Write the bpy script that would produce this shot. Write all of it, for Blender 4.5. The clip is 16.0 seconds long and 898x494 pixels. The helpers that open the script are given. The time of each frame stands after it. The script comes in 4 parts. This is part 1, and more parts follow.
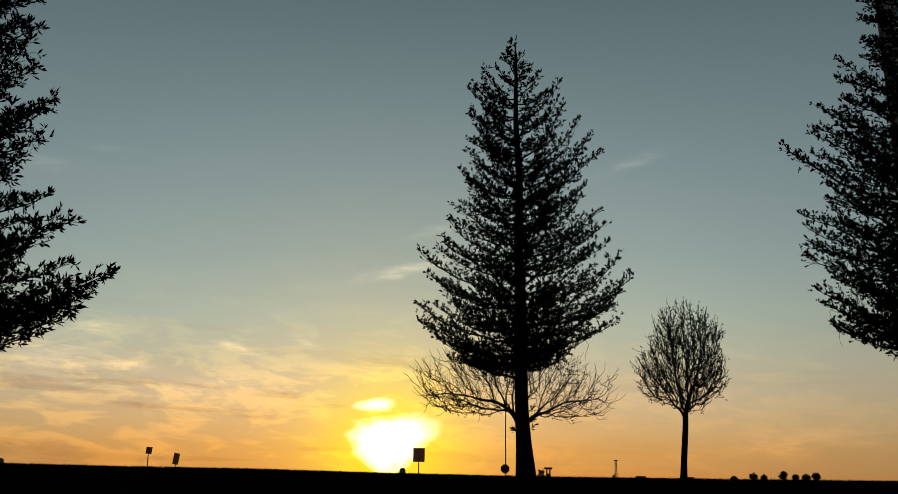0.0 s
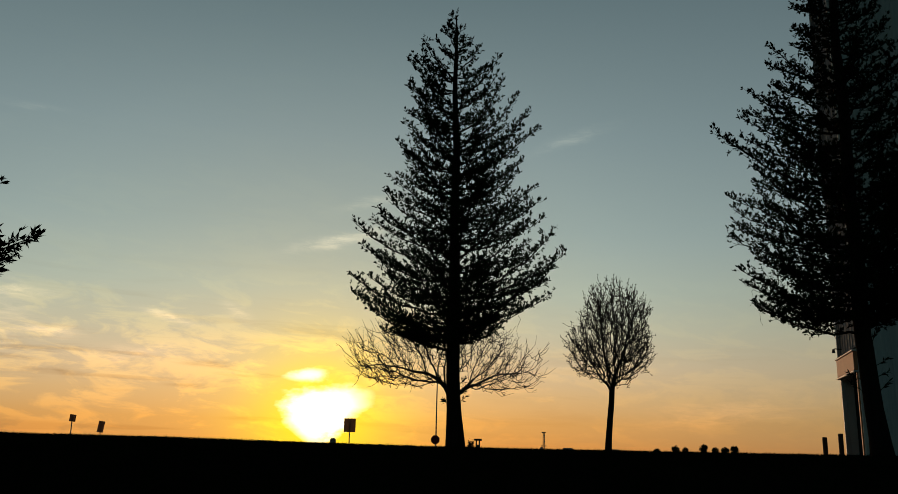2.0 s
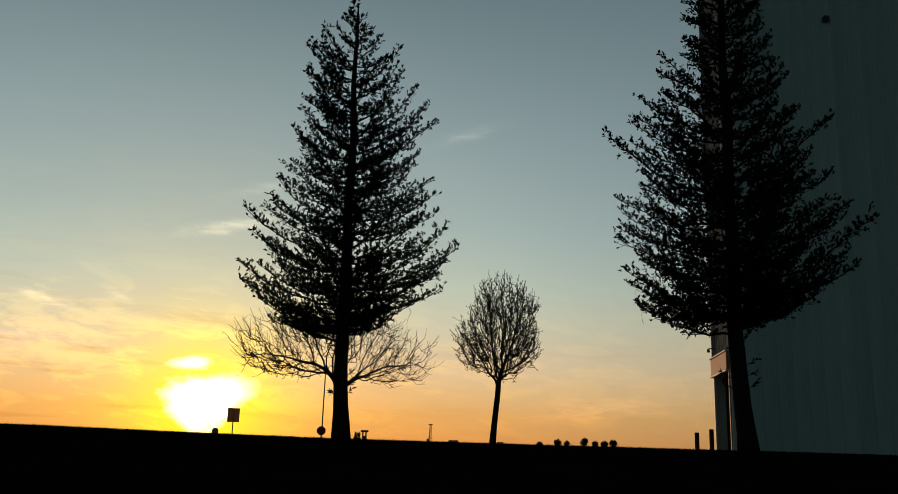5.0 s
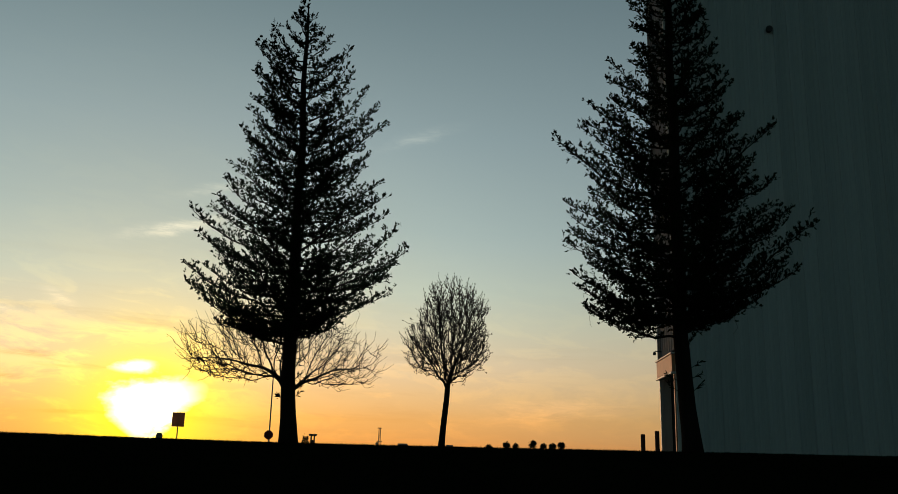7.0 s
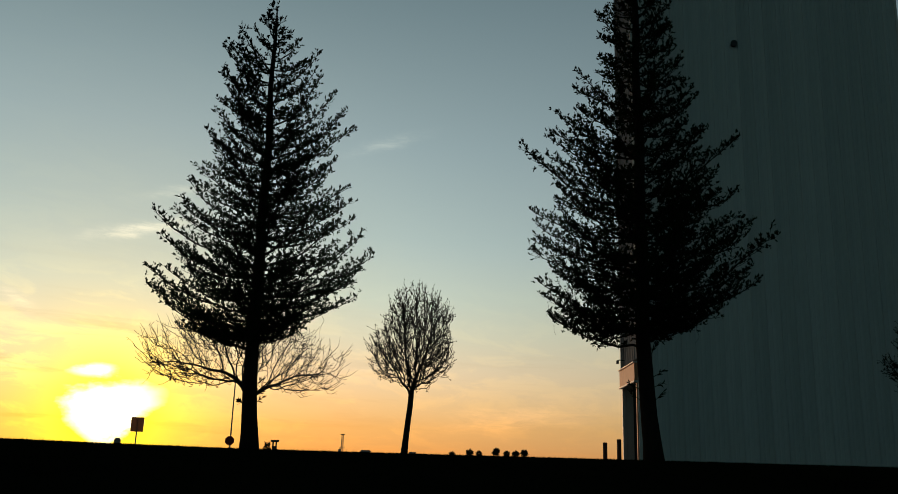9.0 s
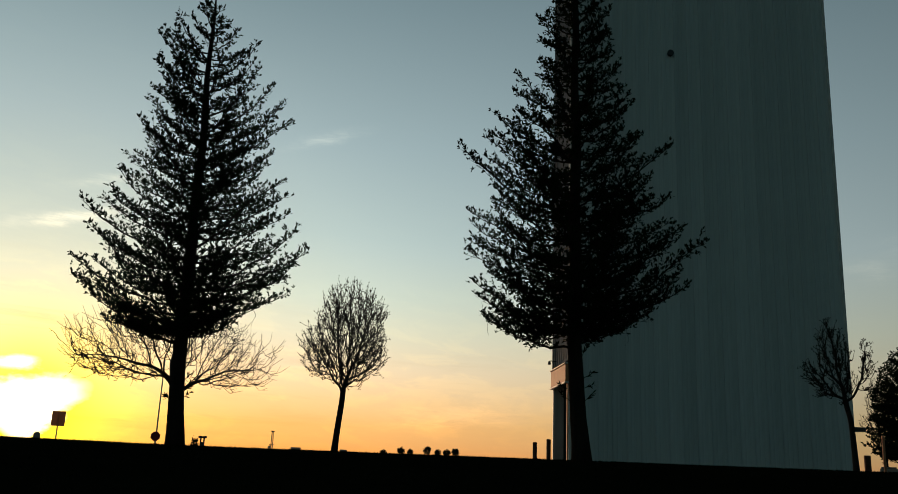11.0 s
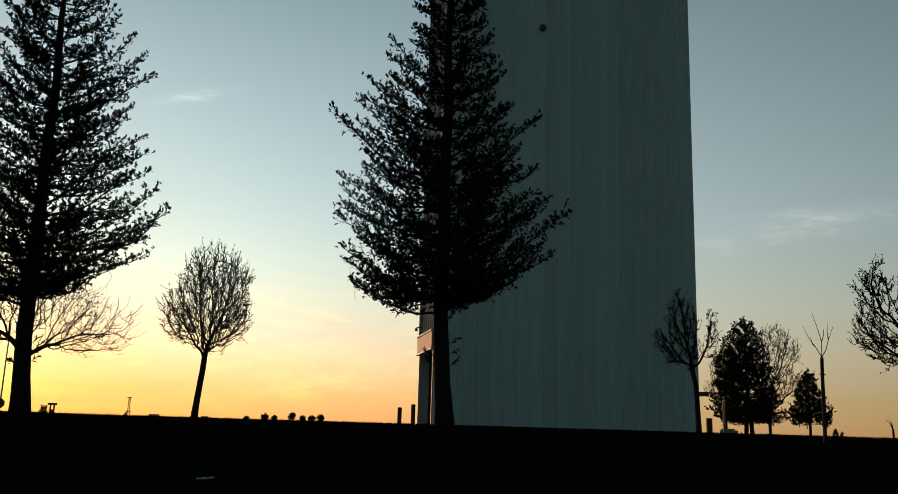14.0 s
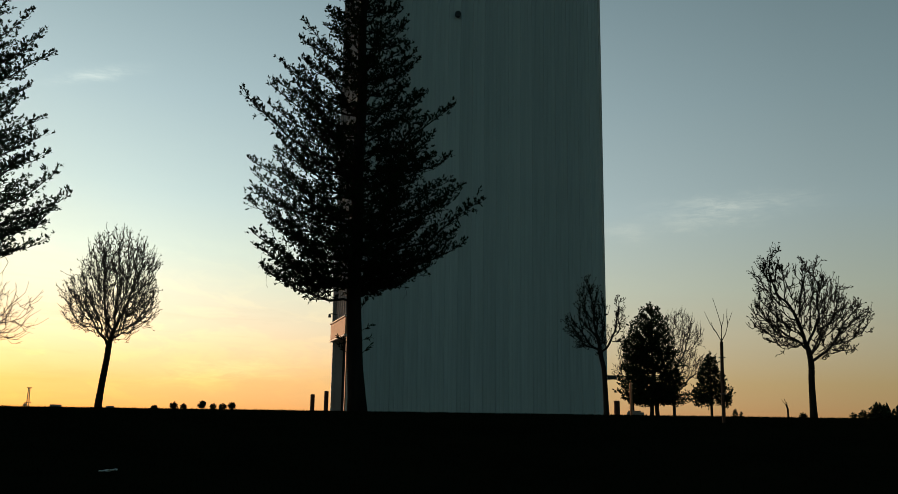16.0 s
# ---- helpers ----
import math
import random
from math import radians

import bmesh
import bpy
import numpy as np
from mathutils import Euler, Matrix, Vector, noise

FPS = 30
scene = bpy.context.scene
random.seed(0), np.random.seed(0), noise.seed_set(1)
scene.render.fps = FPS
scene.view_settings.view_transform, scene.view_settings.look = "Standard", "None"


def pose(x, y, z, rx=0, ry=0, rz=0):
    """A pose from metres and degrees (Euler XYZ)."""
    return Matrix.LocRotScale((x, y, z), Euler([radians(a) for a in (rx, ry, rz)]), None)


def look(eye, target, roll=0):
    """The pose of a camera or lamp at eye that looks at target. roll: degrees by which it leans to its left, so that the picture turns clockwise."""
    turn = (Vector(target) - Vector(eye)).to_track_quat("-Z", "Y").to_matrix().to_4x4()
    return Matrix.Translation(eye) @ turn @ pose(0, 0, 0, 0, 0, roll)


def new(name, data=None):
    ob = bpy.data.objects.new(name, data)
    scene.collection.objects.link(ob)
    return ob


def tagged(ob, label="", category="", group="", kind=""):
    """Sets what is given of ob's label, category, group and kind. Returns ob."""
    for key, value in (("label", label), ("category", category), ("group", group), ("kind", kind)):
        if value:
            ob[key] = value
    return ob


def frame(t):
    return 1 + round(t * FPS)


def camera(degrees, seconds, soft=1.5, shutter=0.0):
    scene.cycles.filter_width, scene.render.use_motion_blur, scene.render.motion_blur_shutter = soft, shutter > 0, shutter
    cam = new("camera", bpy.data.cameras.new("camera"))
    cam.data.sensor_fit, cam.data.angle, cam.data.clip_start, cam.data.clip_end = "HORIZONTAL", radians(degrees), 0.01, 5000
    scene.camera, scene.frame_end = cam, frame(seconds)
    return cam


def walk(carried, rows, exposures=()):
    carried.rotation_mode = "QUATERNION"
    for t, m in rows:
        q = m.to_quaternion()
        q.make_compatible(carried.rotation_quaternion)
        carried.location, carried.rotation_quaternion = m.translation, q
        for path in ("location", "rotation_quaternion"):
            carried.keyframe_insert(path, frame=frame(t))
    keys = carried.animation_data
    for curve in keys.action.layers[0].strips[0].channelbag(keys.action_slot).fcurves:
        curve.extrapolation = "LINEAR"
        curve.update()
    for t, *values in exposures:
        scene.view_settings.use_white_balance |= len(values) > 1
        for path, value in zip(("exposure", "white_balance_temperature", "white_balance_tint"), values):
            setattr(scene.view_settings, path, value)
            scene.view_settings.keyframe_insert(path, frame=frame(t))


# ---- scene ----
# ---------------------------------------------------------------- camera
EYE = 1.6
cam = camera(55.24, 16.0, soft=0.75)
# seconds, metres right / ahead / up of the first eye, yaw to the left, pitch up, lean to the left
ROWS = [
    (0, 0.002, -0.000, 0.002, 4.64, 14.93, 0.71),
    (0.5, 0.007, 0.008, 0.002, 3.58, 14.40, 0.88),
    (1, 0.015, 0.015, -0.002, 2.63, 13.91, 1.06),
    (1.5, 0.016, -0.032, -0.002, 1.51, 13.45, 1.18),
    (2, 0.016, -0.047, -0.006, 0.21, 13.16, 1.15),
    (2.5, 0.025, -0.055, -0.006, -0.97, 12.99, 1.20),
    (3, 0.028, -0.050, -0.005, -2.18, 12.80, 1.38),
    (3.5, 0.031, -0.043, -0.002, -3.38, 12.69, 1.62),
    (4, 0.035, -0.026, 0.004, -4.63, 12.71, 1.75),
    (6.5, 0.040, 0.009, 0.006, -9.84, 13.00, 1.36),
    (7, 0.056, 0.024, 0.007, -10.44, 13.09, 1.29),
    (7.5, 0.057, 0.036, 0.011, -11.00, 13.15, 1.25),
    (8, 0.067, 0.041, 0.013, -11.46, 13.28, 1.24),
    (8.5, 0.069, 0.040, 0.011, -12.02, 13.46, 1.43),
    (11, 0.095, 0.056, 0.016, -17.07, 13.63, 2.19),
    (11.5, 0.101, 0.059, 0.013, -18.41, 13.51, 2.29),
    (12, 0.099, 0.055, 0.013, -19.57, 13.32, 2.30),
    (12.5, 0.106, 0.067, 0.006, -20.96, 13.08, 2.35),
    (13, 0.115, 0.073, 0.010, -22.59, 12.73, 1.98),
    (13.5, 0.123, 0.067, 0.004, -24.25, 12.25, 1.89),
    (14, 0.127, 0.069, 0.003, -26.00, 11.72, 1.73),
    (14.5, 0.137, 0.077, 0.005, -27.65, 11.36, 1.54),
    (15, 0.142, 0.087, 0.012, -29.16, 11.22, 1.12),
    (15.5, 0.138, 0.052, 0.010, -30.56, 11.06, 0.94),
    (16, 0.145, 0.042, 0.012, -31.81, 10.91, 0.84),
]


def cam_pose(x, y, z, yaw, pitch, lean):
    return Matrix.Translation((x, y, EYE + z)) @ pose(0, 0, 0, 0, 0, yaw) @ pose(0, 0, 0, 90 + pitch) @ pose(0, 0, 0, 0, 0, lean)


EXPOSURES = [(0.0, 0.03, 6500, 8), (3.5, 0.22, 6500, 9), (7.0, 0.43, 6500, 10), (8.5, 0.53, 6500, 10), (11.0, 0.83, 6500, 11),
             (12.5, 1.05, 6500, 12), (14.0, 1.17, 6500, 12), (16.0, 1.17, 6500, 11)]
walk(cam, [(r[0], cam_pose(*r[1:])) for r in ROWS], EXPOSURES)

# ---------------------------------------------------------------- sky and sun
SUN_AZ, SUN_EL = -8.4, 1.9          # degrees right of +y, degrees up


def polar(az, d, z=0.0):
    a = radians(az)
    return Vector((d * math.sin(a), d * math.cos(a), z))


def sky_dir(az, el):
    v = polar(az, math.cos(radians(el)))
    v.z = math.sin(radians(el))
    return v


def srgb(r, g, b):
    return tuple((c / 255 / 12.92) if c / 255 <= 0.04045 else ((c / 255 + 0.055) / 1.055) ** 2.4 for c in (r, g, b)) + (1.0,)


class Graph:
    """Short ways to make nodes."""

    def __init__(self, tree):
        self.t = tree

    def node(self, kind, **props):
        n = self.t.nodes.new(kind)
        for k, v in props.items():
            setattr(n, k, v)
        return n

    def put(self, socket, value):
        if isinstance(value, bpy.types.NodeSocket):
            self.t.links.new(value, socket)
        else:
            socket.default_value = value

    def math(self, op, a, b=0.0, c=0.0, clamp=False):
        n = self.node("ShaderNodeMath", operation=op, use_clamp=clamp)
        for s, v in zip(n.inputs, (a, b, c)):
            self.put(s, v)
        return n.outputs[0]

    def ramp(self, fac, stops, mode="LINEAR"):
        n = self.node("ShaderNodeValToRGB")
        n.color_ramp.interpolation = mode
        e = n.color_ramp.elements
        while len(e) < len(stops):
            e.new(0.5)
        for el, (p, c) in zip(e, stops):
            el.position = p
            el.color = c if len(c) == 4 else (*c, 1)
        self.put(n.inputs[0], fac)
        return n.outputs[0]

    def mix(self, fac, a, b, blend="MIX"):
        n = self.node("ShaderNodeMix", data_type="RGBA", blend_type=blend)
        self.put(n.inputs[0], fac)
        self.put(n.inputs[6], a)
        self.put(n.inputs[7], b)
        return n.outputs[2]

    def noise(self, vec, scale, detail=3.0, rough=0.5, distortion=0.0):
        n = self.node("ShaderNodeTexNoise")
        if vec is not None:
            self.put(n.inputs["Vector"], vec)
        n.inputs["Scale"].default_value = scale
        n.inputs["Detail"].default_value = detail
        n.inputs["Roughness"].default_value = rough
        n.inputs["Distortion"].default_value = distortion
        return n.outputs["Fac"]

    def xyz(self, x, y, z=0.0):
        n = self.node("ShaderNodeCombineXYZ")
        for s, v in zip(n.inputs, (x, y, z)):
            self.put(s, v)
        return n.outputs[0]


def build_world():
    world = bpy.data.worlds.new("evening_sky")
    scene.world = world
    world.use_nodes = True
    world.node_tree.nodes.clear()
    g = Graph(world.node_tree)
    coord = g.node("ShaderNodeTexCoord").outputs["Generated"]
    sep = g.node("ShaderNodeSeparateXYZ")
    g.put(sep.inputs[0], coord)
    x, y, z = sep.outputs
    el = g.math("MULTIPLY", g.math("ARCSINE", g.math("MAXIMUM", z, 0.0)), 180 / math.pi)
    az = g.math("MULTIPLY", g.math("ARCTAN2", x, y), 180 / math.pi)
    dot = g.node("ShaderNodeVectorMath", operation="DOT_PRODUCT")
    g.put(dot.inputs[0], coord)
    dot.inputs[1].default_value = sky_dir(SUN_AZ, SUN_EL)
    off = g.math("MULTIPLY", g.math("ARCCOSINE", g.math("MINIMUM", dot.outputs["Value"], 1.0)), 180 / math.pi)

    # clear sky: colour by height, dimmer away from the sunset
    up = g.math("SQRT", g.math("DIVIDE", el, 90.0))
    pos = lambda e: math.sqrt(e / 90)
    near = g.ramp(up, [(pos(e), srgb(*c)) for e, c in SKY_NEAR])
    far = g.ramp(up, [(pos(e), srgb(*c)) for e, c in SKY_FAR])
    side = g.ramp(g.math("DIVIDE", off, 180.0), [(p / 180, (v, v, v)) for p, v in SKY_SIDE], "B_SPLINE")
    base = g.mix(side, far, near)
    dim = g.ramp(g.math("DIVIDE", off, 180.0), [(p / 180, v) for p, v in SKY_DIM])
    base = g.mix(1.0, base, dim, "MULTIPLY")

    # glow round the sun
    def bell(width, power=2.0):
        return g.math("EXPONENT", g.math("MULTIPLY", g.math("POWER", g.math("DIVIDE", off, width), power), -1.0))

    for width, power, amount, col in GLOW:
        base = g.mix(g.math("MULTIPLY", bell(width, power), amount), base, (*col, 1))

    # thin cirrus, stretched along the horizon and fading upward
    def streaks(sx, sy, tilt, lo, hi, seed):
        u = g.math("MULTIPLY", az, sx)
        v = g.math("MULTIPLY", g.math("ADD", el, g.math("MULTIPLY", az, tilt)), sy)
        n = g.noise(g.xyz(u, v, seed), 1.0, 7.0, 0.6, 0.45)
        return g.ramp(n, [(lo, (0, 0, 0)), (hi, (1, 1, 1))], "EASE")

    low = g.ramp(g.math("DIVIDE", el, 20.0), [(0.0, (0.6,) * 3), (0.28, (1,) * 3), (0.4, (0.4,) * 3), (0.55, (0.08,) * 3), (1.0, (0.02,) * 3)])
    west = g.ramp(g.math("DIVIDE", g.math("ADD", az, 40.0), 60.0), [(0.0, (1,) * 3), (0.53, (1,) * 3), (0.66, (0.4,) * 3), (1.0, (0.22,) * 3)])
    west = g.mix(1.0, west, g.ramp(g.math("DIVIDE", off, 60.0), [(0.0, (1,) * 3), (0.45, (1,) * 3), (0.8, (0.3,) * 3), (1.0, (0.1,) * 3)]), "MULTIPLY")
    veil = g.mix(1.0, g.mix(1.0, streaks(0.26, 0.8, 0.07, 0.46, 0.62, 5.3), low, "MULTIPLY"), west, "MULTIPLY")
    base = g.mix(g.math("MULTIPLY", veil, 0.9), base, g.mix(1.0, base, (1.52, 1.36, 1.02, 1), "MULTIPLY"))
    dark = g.mix(1.0, g.mix(1.0, streaks(0.09, 1.0, 0.03, 0.52, 0.68, 9.4), low, "MULTIPLY"), west, "MULTIPLY")
    base = g.mix(g.math("MULTIPLY", dark, 0.75), base, g.mix(1.0, base, (0.76, 0.7, 0.66, 1), "MULTIPLY"))

    # single wisps: centre, half length, half thickness, tilt, strength
    wob = g.math("SUBTRACT", g.noise(g.xyz(g.math("MULTIPLY", az, 0.35), g.math("MULTIPLY", el, 0.9), 1.7), 1.0, 5.0, 0.6), 0.5)
    fray = g.noise(g.xyz(g.math("MULTIPLY", az, 0.5), g.math("MULTIPLY", el, 2.6), 4.4), 1.0, 7.0, 0.68, 0.8)
    for ca, ce, ra, re, tilt, power in WISPS:
        dx = g.math("SUBTRACT", az, ca)
        dy = g.math("SUBTRACT", g.math("SUBTRACT", el, ce), g.math("ADD", g.math("MULTIPLY", dx, tilt), g.math("MULTIPLY", wob, re * 3.4)))
        q = g.math("ADD", g.math("POWER", g.math("ABSOLUTE", g.math("DIVIDE", dx, ra)), 2.0), g.math("POWER", g.math("ABSOLUTE", g.math("DIVIDE", dy, re)), 2.0))
        m = g.math("MULTIPLY", g.math("EXPONENT", g.math("MULTIPLY", q, -1.2)), g.math("MULTIPLY_ADD", fray, 3.2, -0.95, clamp=True))
        base = g.mix(g.math("MULTIPLY", m, abs(power)), base, g.mix(1.0, base, (1.75, 1.52, 1.36, 1) if power > 0 else (0.62, 0.55, 0.5, 1), "MULTIPLY"))

    # the blown-out sun behind ragged cloud
    rag = g.math("SUBTRACT", g.noise(g.xyz(g.math("MULTIPLY", az, 0.55), g.math("MULTIPLY", el, 1.1), 7.7), 1.0, 5.0, 0.6), 0.5)
    for ca, ce, ra, re, slant, flare, gain in SUN_PATCHES:
        dx = g.math("SUBTRACT", az, ca)
        dx = g.math("DIVIDE", g.math("ADD", dx, g.math("MULTIPLY", rag, 1.8)), g.math("MULTIPLY_ADD", g.math("SUBTRACT", el, ce), flare, 1.0))
        dy = g.math("SUBTRACT", g.math("SUBTRACT", el, ce), g.math("ADD", g.math("MULTIPLY", dx, slant), g.math("MULTIPLY", rag, re * 0.8)))
        q = g.math("SQRT", g.math("ADD", g.math("POWER", g.math("ABSOLUTE", g.math("DIVIDE", dx, ra)), 2.0), g.math("POWER", g.math("ABSOLUTE", g.math("DIVIDE", dy, re)), 2.0)))
        core = g.ramp(q, [(0.0, (1,) * 3), (0.5, (0.72,) * 3), (0.75, (0.3,) * 3), (0.9, (0.09,) * 3), (1.0, (0, 0, 0))])
        base = g.mix(core, base, (gain, gain * 0.93, gain * 0.72, 1), "ADD")

    # the physical sky underneath
    sky = g.node("ShaderNodeTexSky", sky_type="NISHITA", sun_disc=False)
    sky.sun_elevation, sky.sun_rotation = radians(SUN_EL), radians(SUN_AZ)
    base = g.mix(0.006, base, sky.outputs[0], "ADD")
    bg = g.node("ShaderNodeBackground")
    g.put(bg.inputs[0], base)
    bg.inputs[1].default_value = 1.0
    out = g.node("ShaderNodeOutputWorld")
    g.put(out.inputs[0], bg.outputs[0])


SKY_NEAR = [(0, (193, 125, 57)), (1.6, (206, 149, 83)), (3.2, (209, 168, 116)), (5.2, (205, 181, 147)), (7.5, (188, 184, 159)),
            (10, (170, 181, 166)), (14, (147, 164, 159)), (20, (128, 146, 148)), (29, (98, 117, 120)), (45, (46, 62, 68)), (90, (24, 38, 44))]
SKY_FAR = [(0, (164, 123, 81)), (2, (157, 137, 99)), (5, (156, 150, 127)), (8, (149, 155, 141)), (13, (135, 150, 151)), (20, (117, 135, 139)),
           (29, (96, 115, 121)), (45, (44, 62, 70)), (90, (24, 38, 44))]
SKY_SIDE = [(0, 1), (10, 1), (28, 0.45), (50, 0.0), (180, 0.0)]
SKY_DIM = [(0, (1, 1, 1)), (22, (0.98, 0.98, 0.98)), (45, (0.75, 0.75, 0.75)), (65, (0.48, 0.5, 0.5)), (80, (0.32, 0.37, 0.38)), (105, (0.16, 0.262, 0.275)), (180, (0.09, 0.168, 0.18))]
GLOW = [(9.0, 1.4, 0.3, (0.95, 0.58, 0.14)), (4.2, 1.9, 0.94, (1.08, 0.82, 0.01))]
WISPS = [(-7.4, 13.45, 3.2, 0.42, 0.27, 1.0), (-5.2, 16.1, 2.6, 0.3, 0.26, 0.45), (8.2, 20.2, 2.2, 0.36, 0.28, 0.55), (-18.3, 7.75, 1.5, 0.22, -0.16, 0.95),
         (-25.2, 6.5, 1.6, 0.42, -0.05, 0.9), (-14.1, 8.3, 0.9, 0.4, -0.45, 0.5), (-29.5, 6.6, 3.0, 1.5, 0.25, 0.7), (-27.5, 8.6, 2.2, 0.35, 0.05, 0.6),
         (-31, 18.2, 1.4, 0.6, 0.2, 0.4), (-27.5, 19.7, 1.6, 0.2, 0.0, 0.3), (-20.5, 5.3, 2.4, 0.7, 0.2, 0.5), (-15.4, 4.9, 1.5, 0.22, 0.02, -0.8), (-16.8, 3.5, 1.2, 0.13, 0.0, -0.8),
         (-24.2, 4.0, 0.7, 0.2, -0.2, -0.6), (17.0, 2.2, 5.5, 0.8, 0.12, 0.35), (50.5, 13.1, 4.2, 0.8, 0.05, 0.62), (43.6, 11.8, 1.5, 0.5, -0.05, 0.3)]
SUN_PATCHES = [(-8.4, 1.8, 2.7, 2.3, 0.16, 0.36, 2.6), (-9.3, 4.45, 1.7, 0.5, 0.05, 0.0, 1.3)]
build_world()

sun = new("sun", bpy.data.lights.new("sun", "SUN"))
sun.data.energy, sun.data.angle, sun.data.color = 0.6, radians(2.0), (1.0, 0.55, 0.3)
sun.matrix_world = look(sky_dir(SUN_AZ, SUN_EL) * 300, (0, 0, 0))

# ---------------------------------------------------------------- materials


def material(name, c1, c2, rough=0.8, scale=4.0, bump=0.3, metal=0.0, fine=40.0, stretch=(1, 1, 1), vary=0.0, spec=0.3, per_piece=0.0):
    m = bpy.data.materials.new(name)
    m.use_nodes = True
    g = Graph(m.node_tree)
    b = m.node_tree.nodes["Principled BSDF"]
    co = g.node("ShaderNodeTexCoord").outputs["Object"]
    mp = g.node("ShaderNodeMapping")
    mp.inputs["Scale"].default_value = stretch
    g.put(mp.inputs[0], co)
    n1 = g.noise(mp.outputs[0], scale, 4.0, 0.6)
    n2 = g.noise(mp.outputs[0], fine, 3.0, 0.6)
    col = g.mix(g.ramp(n1, [(0.3, (0, 0, 0)), (0.7, (1, 1, 1))]), (*c1, 1), (*c2, 1))
    col = g.mix(g.math("MULTIPLY", n2, 0.5), col, g.mix(1.0, col, (0.62, 0.62, 0.62, 1), "MULTIPLY"))
    if vary:
        isl = g.node("ShaderNodeNewGeometry").outputs["Random Per Island"]
        col = g.mix(g.math("MULTIPLY", isl, vary), col, g.mix(1.0, col, (0.45, 0.5, 0.35, 1), "MULTIPLY"))
    if per_piece:
        one = g.node("ShaderNodeObjectInfo").outputs["Random"]
        col = g.mix(g.math("MULTIPLY", one, per_piece), col, g.mix(1.0, col, (0.5, 0.54, 0.55, 1), "MULTIPLY"))
    g.put(b.inputs["Base Color"], col)
    g.put(b.inputs["Roughness"], g.math("MULTIPLY_ADD", n2, 0.15, rough - 0.07, clamp=True))
    b.inputs["Metallic"].default_value = metal
    b.inputs["Specular IOR Level"].default_value = spec
    if bump:
        bn = g.node("ShaderNodeBump")
        bn.inputs["Strength"].default_value = bump
        bn.inputs["Distance"].default_value = 0.02
        g.put(bn.inputs["Height"], g.math("ADD", g.math("MULTIPLY", n1, 0.6), n2))
        g.put(b.inputs["Normal"], bn.outputs[0])
    return m


BARK = material("conifer_bark", (0.034, 0.028, 0.024), (0.02, 0.017, 0.015), 0.9, 6, 0.9, stretch=(1, 1, 0.25), spec=0.0)
GREY_BARK = material("grey_bark", (0.042, 0.038, 0.034), (0.026, 0.023, 0.021), 0.9, 8, 0.6, stretch=(1, 1, 0.3), spec=0.0)
TWIG = material("twig_bark", (0.04, 0.033, 0.028), (0.024, 0.02, 0.018), 0.9, 10, 0.3, spec=0.0)
NEEDLE = material("conifer_foliage", (0.026, 0.04, 0.02), (0.018, 0.028, 0.015), 0.85, 1.5, 0, vary=0.6, spec=0.0)
DENSE_NEEDLE = material("dense_foliage", (0.024, 0.038, 0.019), (0.016, 0.026, 0.014), 0.85, 1.5, 0, vary=0.6, spec=0.0)
BUD = material("buds_and_dry_leaves", (0.05, 0.042, 0.026), (0.03, 0.028, 0.017), 0.9, 3, 0, vary=0.5, spec=0.0)
FAR_LEAF = material("far_foliage", (0.04, 0.055, 0.03), (0.03, 0.04, 0.024), 0.9, 1, 0, vary=0.5, spec=0.0)
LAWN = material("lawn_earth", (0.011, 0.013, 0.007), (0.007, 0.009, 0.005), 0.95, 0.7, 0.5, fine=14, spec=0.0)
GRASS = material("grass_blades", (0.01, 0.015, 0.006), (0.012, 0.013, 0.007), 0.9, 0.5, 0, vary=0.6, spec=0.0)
PANEL = material("painted_steel_panel", (0.8, 0.83, 0.83), (0.64, 0.68, 0.69), 0.55, 0.9, 0.06, fine=7, stretch=(2.6, 2.6, 0.07), spec=0.25, per_piece=0.25)
TRIM = material("painted_trim", (0.72, 0.71, 0.68), (0.64, 0.63, 0.6), 0.5, 2, 0.05, spec=0.25)
SIDE = material("weathered_side_cladding", (0.3, 0.33, 0.36), (0.2, 0.225, 0.25), 0.7, 0.8, 0.06, fine=9, stretch=(2, 2, 0.15), spec=0.15)
# Fascia and door post: the low sun's salmon glow is put into the colour.
SALMON = material("sunset_tinted_salmon", (0.6, 0.27, 0.15), (0.5, 0.23, 0.13), 0.6, 2, 0.05, spec=0.2)
# Dark steel parts; also puts shade into the doorway's inner walls.
DARK = material("dark_steel_and_doorway_shade", (0.05, 0.06, 0.065), (0.035, 0.04, 0.045), 0.6, 2, 0.1)
STEEL = material("galvanised_steel", (0.36, 0.37, 0.38), (0.28, 0.29, 0.3), 0.5, 5, 0.1, metal=0.7)
RUST = material("rust_brown_paint", (0.17, 0.075, 0.045), (0.11, 0.05, 0.035), 0.75, 5, 0.3)
SIGNBACK = material("weathered_sign_metal", (0.3, 0.27, 0.24), (0.22, 0.2, 0.18), 0.6, 6, 0.1, metal=0.3)


